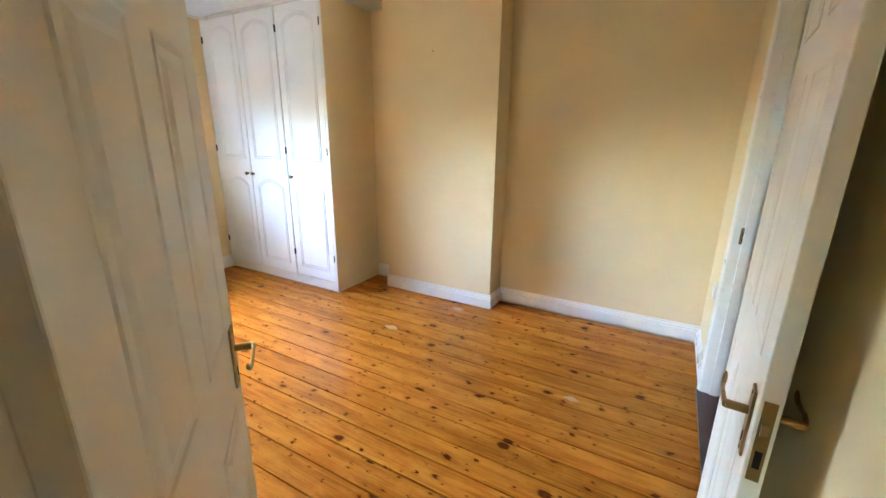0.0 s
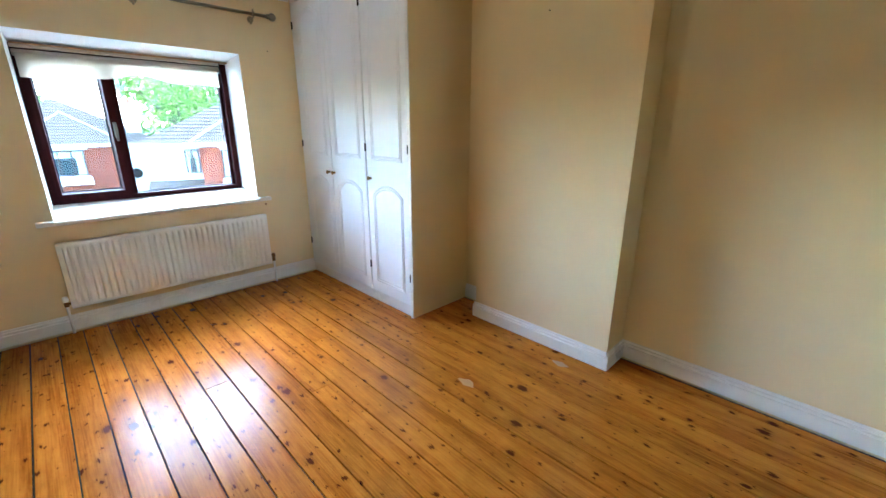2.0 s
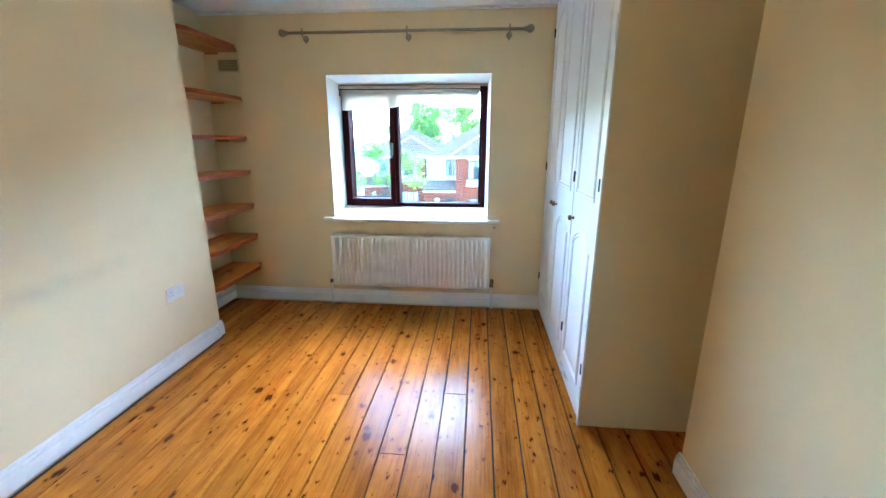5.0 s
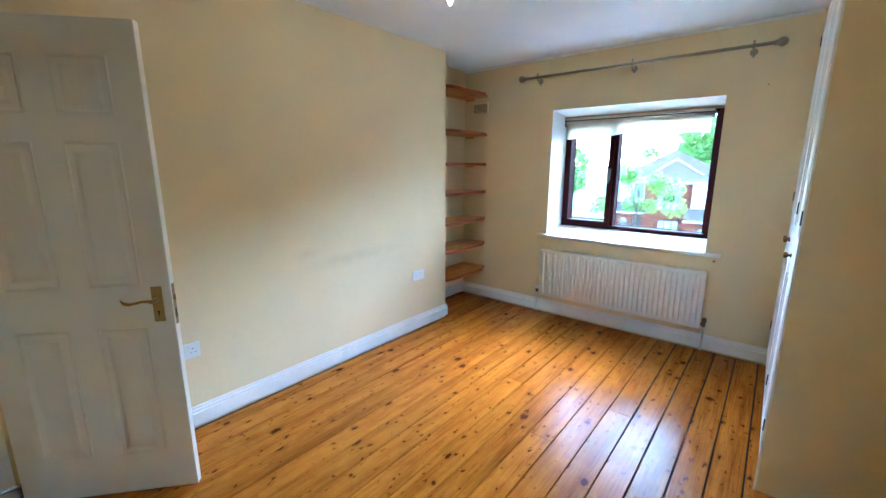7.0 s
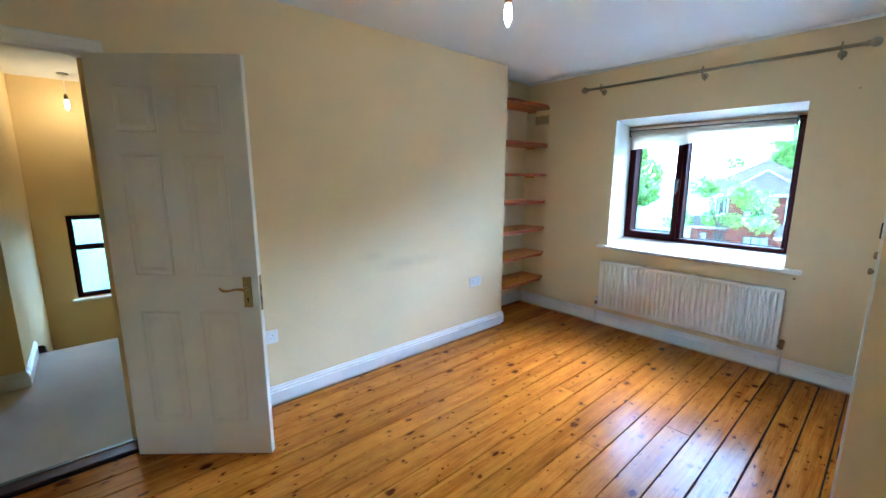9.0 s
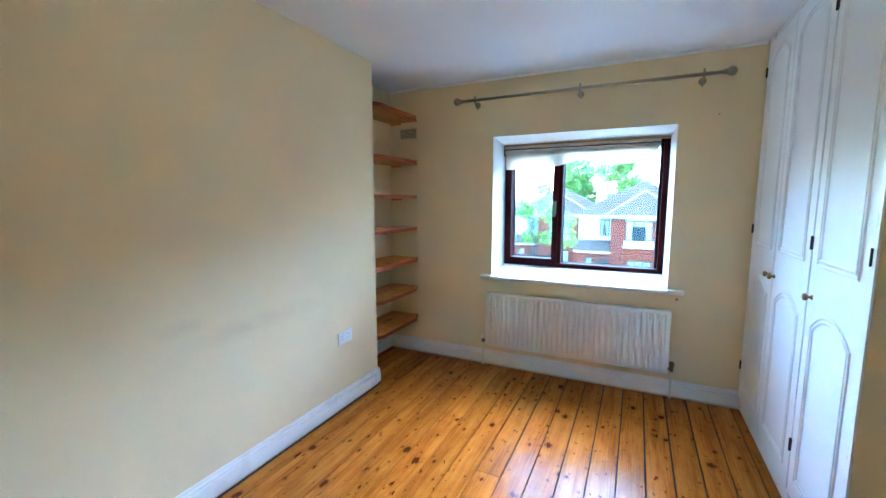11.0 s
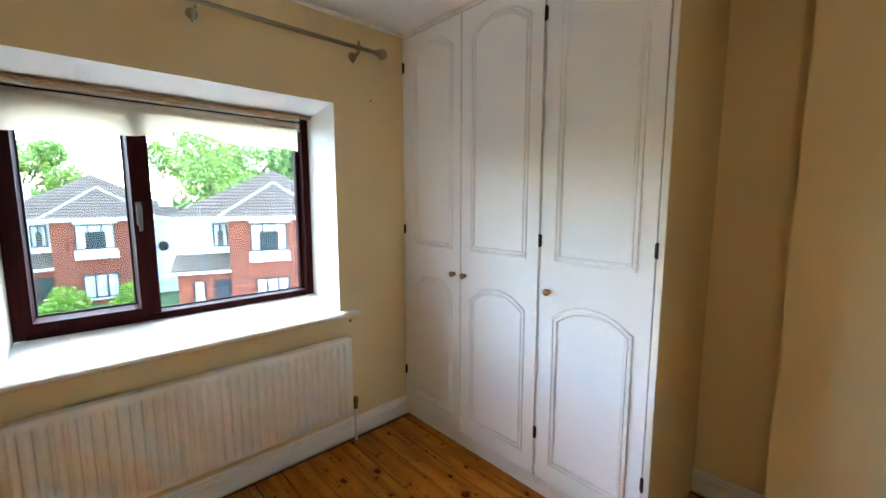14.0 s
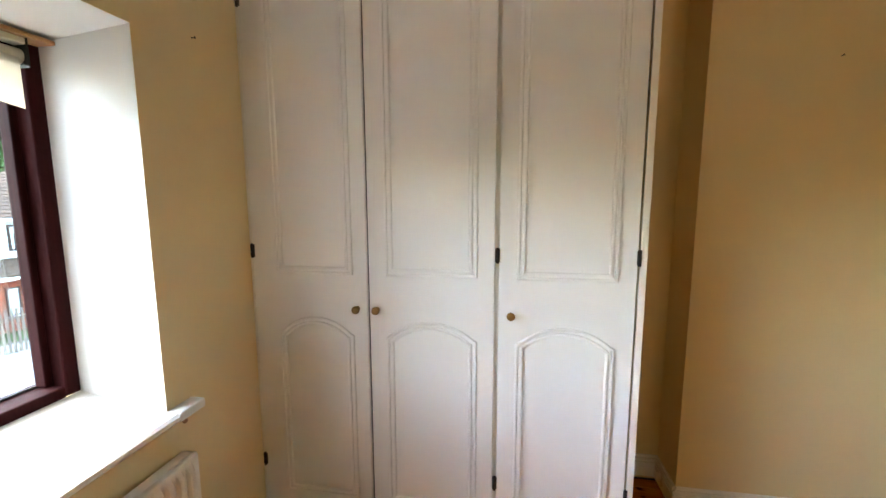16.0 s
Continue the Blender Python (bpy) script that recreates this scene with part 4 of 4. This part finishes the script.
def house(m, label):
    """A two-storey house facing +x: a brick bay on the +y side, a rendered part with a porch on the other; the origin is at the bay's front corner on the ground."""
    e = empty("house", m, label, "house", "houses over the road")
    eave = 5.25
    part("brick_wall", box(-7.5, 0.0, 0.0, 4.4, -0.2, eave), M_brick, e, "red brick bay")
    part("rendered_wall", box(-7.5, -1.2, -2.4, 0.0, -0.2, eave), M_render, e, "white rendered wall")
    part("side_wall", box(-7.5, -1.3, 4.4, 6.7, -0.2, eave), M_render, e, "white rendered side wall")
    part("roof", hip_roof(-8.1, -0.8, -2.8, 7.1, eave + 0.06, eave + 2.75, 3.6, 15), M_tiles, e, "dark brown tiled hipped roof")
    part("bay_roof", hip_roof(-5.4, 0.45, -0.4, 4.85, eave + 0.065, eave + 1.85, 2.4, 11), M_tiles, e)
    part("fascia", box(0.0, 0.42, -0.36, 4.8, eave - 0.12, eave + 0.06), M_fascia, e)
    part("fascia", box(-1.2, -0.82, 4.82, 7.05, eave - 0.12, eave + 0.06), M_fascia, e)
    part("fascia", box(-1.2, -0.83, -2.75, -0.362, eave - 0.12, eave + 0.06), M_fascia, e)
    part("gutter", tube((0.46, -0.4, eave + 0.02), (0.46, 4.84, eave + 0.02), 0.06, n=10), M_fascia, e)
    for za, zb, ya, yb, xa, xb in ((eave + 0.09, eave + 1.88, 4.83, 2.22, 0.43, -1.95), (eave + 0.09, eave + 1.88, -0.38, 2.22, 0.43, -1.95)):
        part("hip_tiles", tube((xa, ya, za), (xb, yb, zb), 0.085, n=8), M_paving, e, "pale hip tiles")
    house_window(e, 0.02, 0.98, 2.78, 3.50, 4.95, 3)
    part("window_panel", box(0.0, 0.28, 0.9, 2.9, 2.95, 3.40, 0.02), M_fascia, e, "white boarded panel under the window")
    for i in range(4):
        part("board", box(0.27, 0.30, 1.0, 2.9, 2.97 + i * 0.11, 3.05 + i * 0.11), M_fascia, e)
    part("window_head", box(0.0, 0.2, 0.95, 2.95, 4.98, 5.12), M_fascia, e)
    house_window(e, 0.02, 1.15, 2.8, 0.62, 2.05, 3, False)
    house_window(e, -1.18, -0.85, -0.15, 3.70, 4.95, 2)
    part("porch_wall", box(-1.2, -0.25, -2.4, -0.002, -0.2, 2.55), M_brick, e, "red brick porch")
    porch = loft([[(-1.2, y, 3.35), (-1.2, y, 3.25), (0.1, y, 2.62), (0.1, y, 2.70)] for y in (-2.6, 0.0)])
    part("porch_roof", porch, M_tiles, e)
    part("porch_fascia", box(0.0, 0.08, -2.6, -0.003, 2.46, 2.61), M_fascia, e)
    house_window(e, -0.24, -1.75, -1.2, 0.75, 2.1, 1, False)
    dr = part("front_door", box(-0.27, -0.20, -0.75, -0.05, 0.0, 2.1), M_front_door, e, "dark brown front door")
    part("door_glass", box(-0.2, -0.195, -0.58, -0.22, 1.25, 1.9), M_pane, dr)
    part("door_frame", box(-0.25, -0.21, -0.83, -0.75, 0.0, 2.18), M_frame_out, e)
    ch = part("chimney", box(-2.4, -1.6, 5.3, 6.1, 0.0, eave + 2.3), M_render, e, "white rendered chimney stack")
    part("chimney_cap", box(-2.48, -1.52, 5.22, 6.18, eave + 2.3, eave + 2.42), M_paving, ch)
    part("chimney_pot", lathe([(0.13, eave + 2.42), (0.15, eave + 2.5), (0.12, eave + 2.8), (0.15, eave + 2.88)], 12), M_terracotta, ch, at=pose(-2.0, 5.7, 0))
    bm = tube((-2.2, 5.5, eave + 2.3), (-2.2, 5.5, eave + 4.2), 0.025, n=6)
    for k in range(5):
        add_tube(bm, (-2.2, 5.2 + 0.02 * k, eave + 3.4 + 0.16 * k), (-2.2, 5.8 - 0.02 * k, eave + 3.4 + 0.16 * k), 0.012, n=5)
    part("aerial", bm, M_steel, e, "roof aerial")
    dish = bmesh.new()
    add_ball(dish, (0, 0, 0), 0.33, (0.25, 1, 1), 14)
    part("satellite_dish", dish, M_black, e, "dark grey satellite dish", at=pose(-1.0, 5.3, 3.35, 0, 0, 20))
    part("dish_arm", tube((-1.32, 5.3, 3.3), (-1.0, 5.3, 3.32), 0.02, n=6), M_pewter, e)
    return e


first = house(pose(-24.5, 6.9, GZ, 0, 0, -20), "two-storey red brick and white rendered house with a tiled roof")
copy_thing(first, pose(-33.0, 0.15, GZ - 0.2, 0, 0, 0))
copy_thing(first, pose(-38.5, -6.4, GZ - 0.4, 0, 0, 12))
copy_thing(first, pose(-25.5, 17.5, GZ, 0, 0, -4))


def leaf_cloud(rng, blobs, count, size, flat=0.6):
    """Many small leaf cards scattered in overlapping clumps."""
    verts, faces = [], []
    for i in range(count):
        c, r = blobs[int(rng.integers(len(blobs)))]
        d = rng.normal(size=3)
        d /= np.linalg.norm(d)
        p = np.array(c) + d * r * (0.55 + 0.5 * rng.random() ** 0.7) * np.array((1, 1, 0.85))
        a, b = rng.normal(size=3), rng.normal(size=3)
        a /= np.linalg.norm(a)
        b -= a * a.dot(b)
        b /= np.linalg.norm(b)
        s = size * (0.5 + rng.random())
        k = len(verts)
        verts += [tuple(p - a * s), tuple(p + b * s * flat), tuple(p + a * s), tuple(p - b * s * flat)]
        faces.append((k, k + 1, k + 2, k + 3))
    return verts, faces


def tree(m, height, spread, seed, mat, label, leaves=13000, size=0.17, name="tree", stout=1.0):
    rng = np.random.default_rng(seed)
    e = empty(name, m, label, "tree")
    bm = tube((0, 0, -0.2), (0.1, 0.05, height * 0.55), 0.032 * height * stout, 0.015 * height * stout, 10)
    blobs = [((0, 0, height * 0.72), spread * 0.55)]
    for i in range(11):
        a = i * 2.4 + rng.random()
        z = height * (0.42 + 0.5 * rng.random())
        r = spread * (0.45 + 0.5 * rng.random()) * (1.15 - 0.6 * abs(z / height - 0.6))
        tip = (math.cos(a) * r, math.sin(a) * r, z)
        add_tube(bm, (0, 0, z * 0.62), tip, 0.012 * height * stout, 0.003 * height * stout, 6)
        blobs.append((tip, spread * (0.22 + 0.2 * rng.random())))
    part("trunk", bm, M_bark, e)
    v, f = leaf_cloud(rng, blobs, leaves, size)
    me = bpy.data.meshes.new("crown")
    me.from_pydata(v, [], f)
    me.materials.append(mat)
    ob = new("crown", me)
    ob.parent = e
    return e


tree(pose(-40, 10, GZ), 12.5, 5.5, 3, M_leaf, "tall broad-leaved tree behind the houses", 7500)
tree(pose(-42, 20, GZ), 13.5, 5.5, 4, M_needle, "dark evergreen tree behind the houses")
tree(pose(-41, 28, GZ), 14.0, 6.0, 5, M_needle, "dark evergreen tree behind the houses")
tree(pose(-46, 15, GZ), 14.0, 6.0, 6, M_needle, "dark evergreen tree behind the houses")
tree(pose(-52, -2, GZ), 11.5, 4.5, 7, M_leaf, "broad-leaved tree behind the roofs")
tree(pose(-34, -13.5, GZ), 9.0, 3.6, 11, M_leaf, "broad-leaved tree between the houses")
tree(pose(-27, -21, GZ), 9.5, 4.5, 8, M_leaf, "broad-leaved street tree beyond the road")
tree(pose(-25, -3.6, GZ), 7.6, 1.9, 21, M_leaf, "slender thinly leaved tree in front of the houses", 2600, 0.10, stout=0.4)
tree(pose(-15, -14, GZ), 7.5, 3.4, 9, M_leaf, "small broad-leaved tree by the road", 8000, 0.13)
for q, (x, y, h, s) in enumerate(((-27.5, 0.45, 2.5, 1.25), (-27.5, 2.95, 2.3, 1.15), (-24.0, -5.5, 1.6, 1.4), (-22.0, -8.0, 1.8, 1.6), (-26.0, -11.0, 1.8, 1.6))):
    rng = np.random.default_rng(40 + q)
    sh = empty("shrub", pose(x, y, GZ), "bright yellow-green garden shrub", "shrub", "garden shrubs")
    stem = bmesh.new()
    for a in range(5):
        add_tube(stem, (0, 0, 0), (0.3 * math.cos(a * 1.3), 0.3 * math.sin(a * 1.3), h * 0.6), 0.03, 0.01, 6)
    part("stems", stem, M_bark, sh)
    blobs = [((0.4 * s * math.cos(a), 0.4 * s * math.sin(a), h * (0.3 + 0.12 * (a % 4))), 0.45 * s) for a in range(7)]
    v, f = leaf_cloud(rng, blobs, 2200, 0.09)
    me = bpy.data.meshes.new("leaves")
    me.from_pydata(v, [], f)
    me.materials.append(M_shrub)
    ob = new("leaves", me)
    ob.parent = sh

fence = empty("fence", pose(-23.16, 12.05, GZ, 0, 0, -20), "grey timber picket fence beside the house", "fence")
for z in (0.4, 1.4):
    part("rail", box(-0.05, 0.0, -0.9, 2.2, z, z + 0.09), M_fence, fence)
for i in range(20):
    part("picket", box(0.0, 0.025, -0.9 + i * 0.155, -0.9 + i * 0.155 + 0.09, 0.05, 1.85, 0.004), M_fence, fence)

# ---- floor boards and tiles ----
structure("floor", box(X0 - 0.02, X1, NY - 0.02, Y1 + 0.02, -0.1, -0.014), M_dark, "varnished orange pine floorboards with dark knots")
floor = bpy.data.objects["floor"]
BOARD, CLEAR = 0.1374, 0.031
rng = random.Random(5)
y = 1.42 - 13 * BOARD
while y < Y1:
    w = min(BOARD, Y1 - y)
    cuts = [X0 + CLEAR] + sorted(rng.uniform(X0 + 0.8, X1 - 0.5) for _ in range(rng.choice((0, 0, 1)))) + [X1]
    runs = [(a, b, y, y + w) for a, b in zip(cuts, cuts[1:])]
    if y < Y0 + CLEAR:
        runs = [(X0 + CLEAR, NX - 0.004, y, y + w)]
        if y + w > Y0 + CLEAR:
            runs += [(NX, DX0 - 0.03, Y0 + CLEAR, y + w), (DX0 - 0.03, X1, y, y + w)]
    if y + w > Y1 - CLEAR:
        runs = [(a, b, c, Y1 - CLEAR) for a, b, c, d in runs]
    for a, b, c, d in runs:
        gap = rng.choice((0.0045, 0.006, 0.0075, 0.0095))
        if d - c < 0.02:
            continue
        hw = (d - c - gap) / 2
        bmb = box(-(b - a) / 2 + 0.001, (b - a) / 2 - 0.001, -hw, hw, -0.014, rng.uniform(-0.0008, 0.0))
        bmesh.ops.bevel(bmb, geom=[e for e in bmb.edges if min(v.co.z for v in e.verts) > -0.01], offset=0.0016, segments=1, affect="EDGES")
        part("floorboard", bmb, M_floor, floor, at=pose((a + b) / 2, (c + d) / 2, 0))
    y += w

M_worn = paint("bare_worn_wood", (0.42, 0.215, 0.09), 0.5, 0.15, 60, 0.2)
for cx, cy, ax, ay in ((-1.70, 2.245, 0.055, 0.026), (-1.42, 2.80, 0.05, 0.022), (-0.32, 2.05, 0.04, 0.018)):
    ring = [(ax * (1 + 0.22 * math.sin(3 * a + cx * 9)) * math.cos(a), ay * (1 + 0.2 * math.cos(4 * a)) * math.sin(a)) for a in (2 * math.pi * k / 28 for k in range(28))]
    part("worn_patch", loft([[(x, yy, z) for x, yy in ring] for z in (-0.002, 0.0006)]), M_worn, floor, "pale worn patch in the varnish", at=pose(cx, cy, 0))

tiles = bpy.data.objects["floor_shower_room"]
tb = None
for i in range(4):
    for j in range(6):
        o = part("tile", box(-0.163, 0.163, -0.163, 0.163, 0.0, 0.006, 0.001, 1), M_tile, tiles, at=pose(X1 + 0.29 + i * 0.33, 1.38 + j * 0.33, 0)) if tb is None else new("tile", tb)
        if tb is None:
            tb = o.data
        else:
            o.parent, o.matrix_basis = tiles, pose(X1 + 0.29 + i * 0.33, 1.38 + j * 0.33, 0)
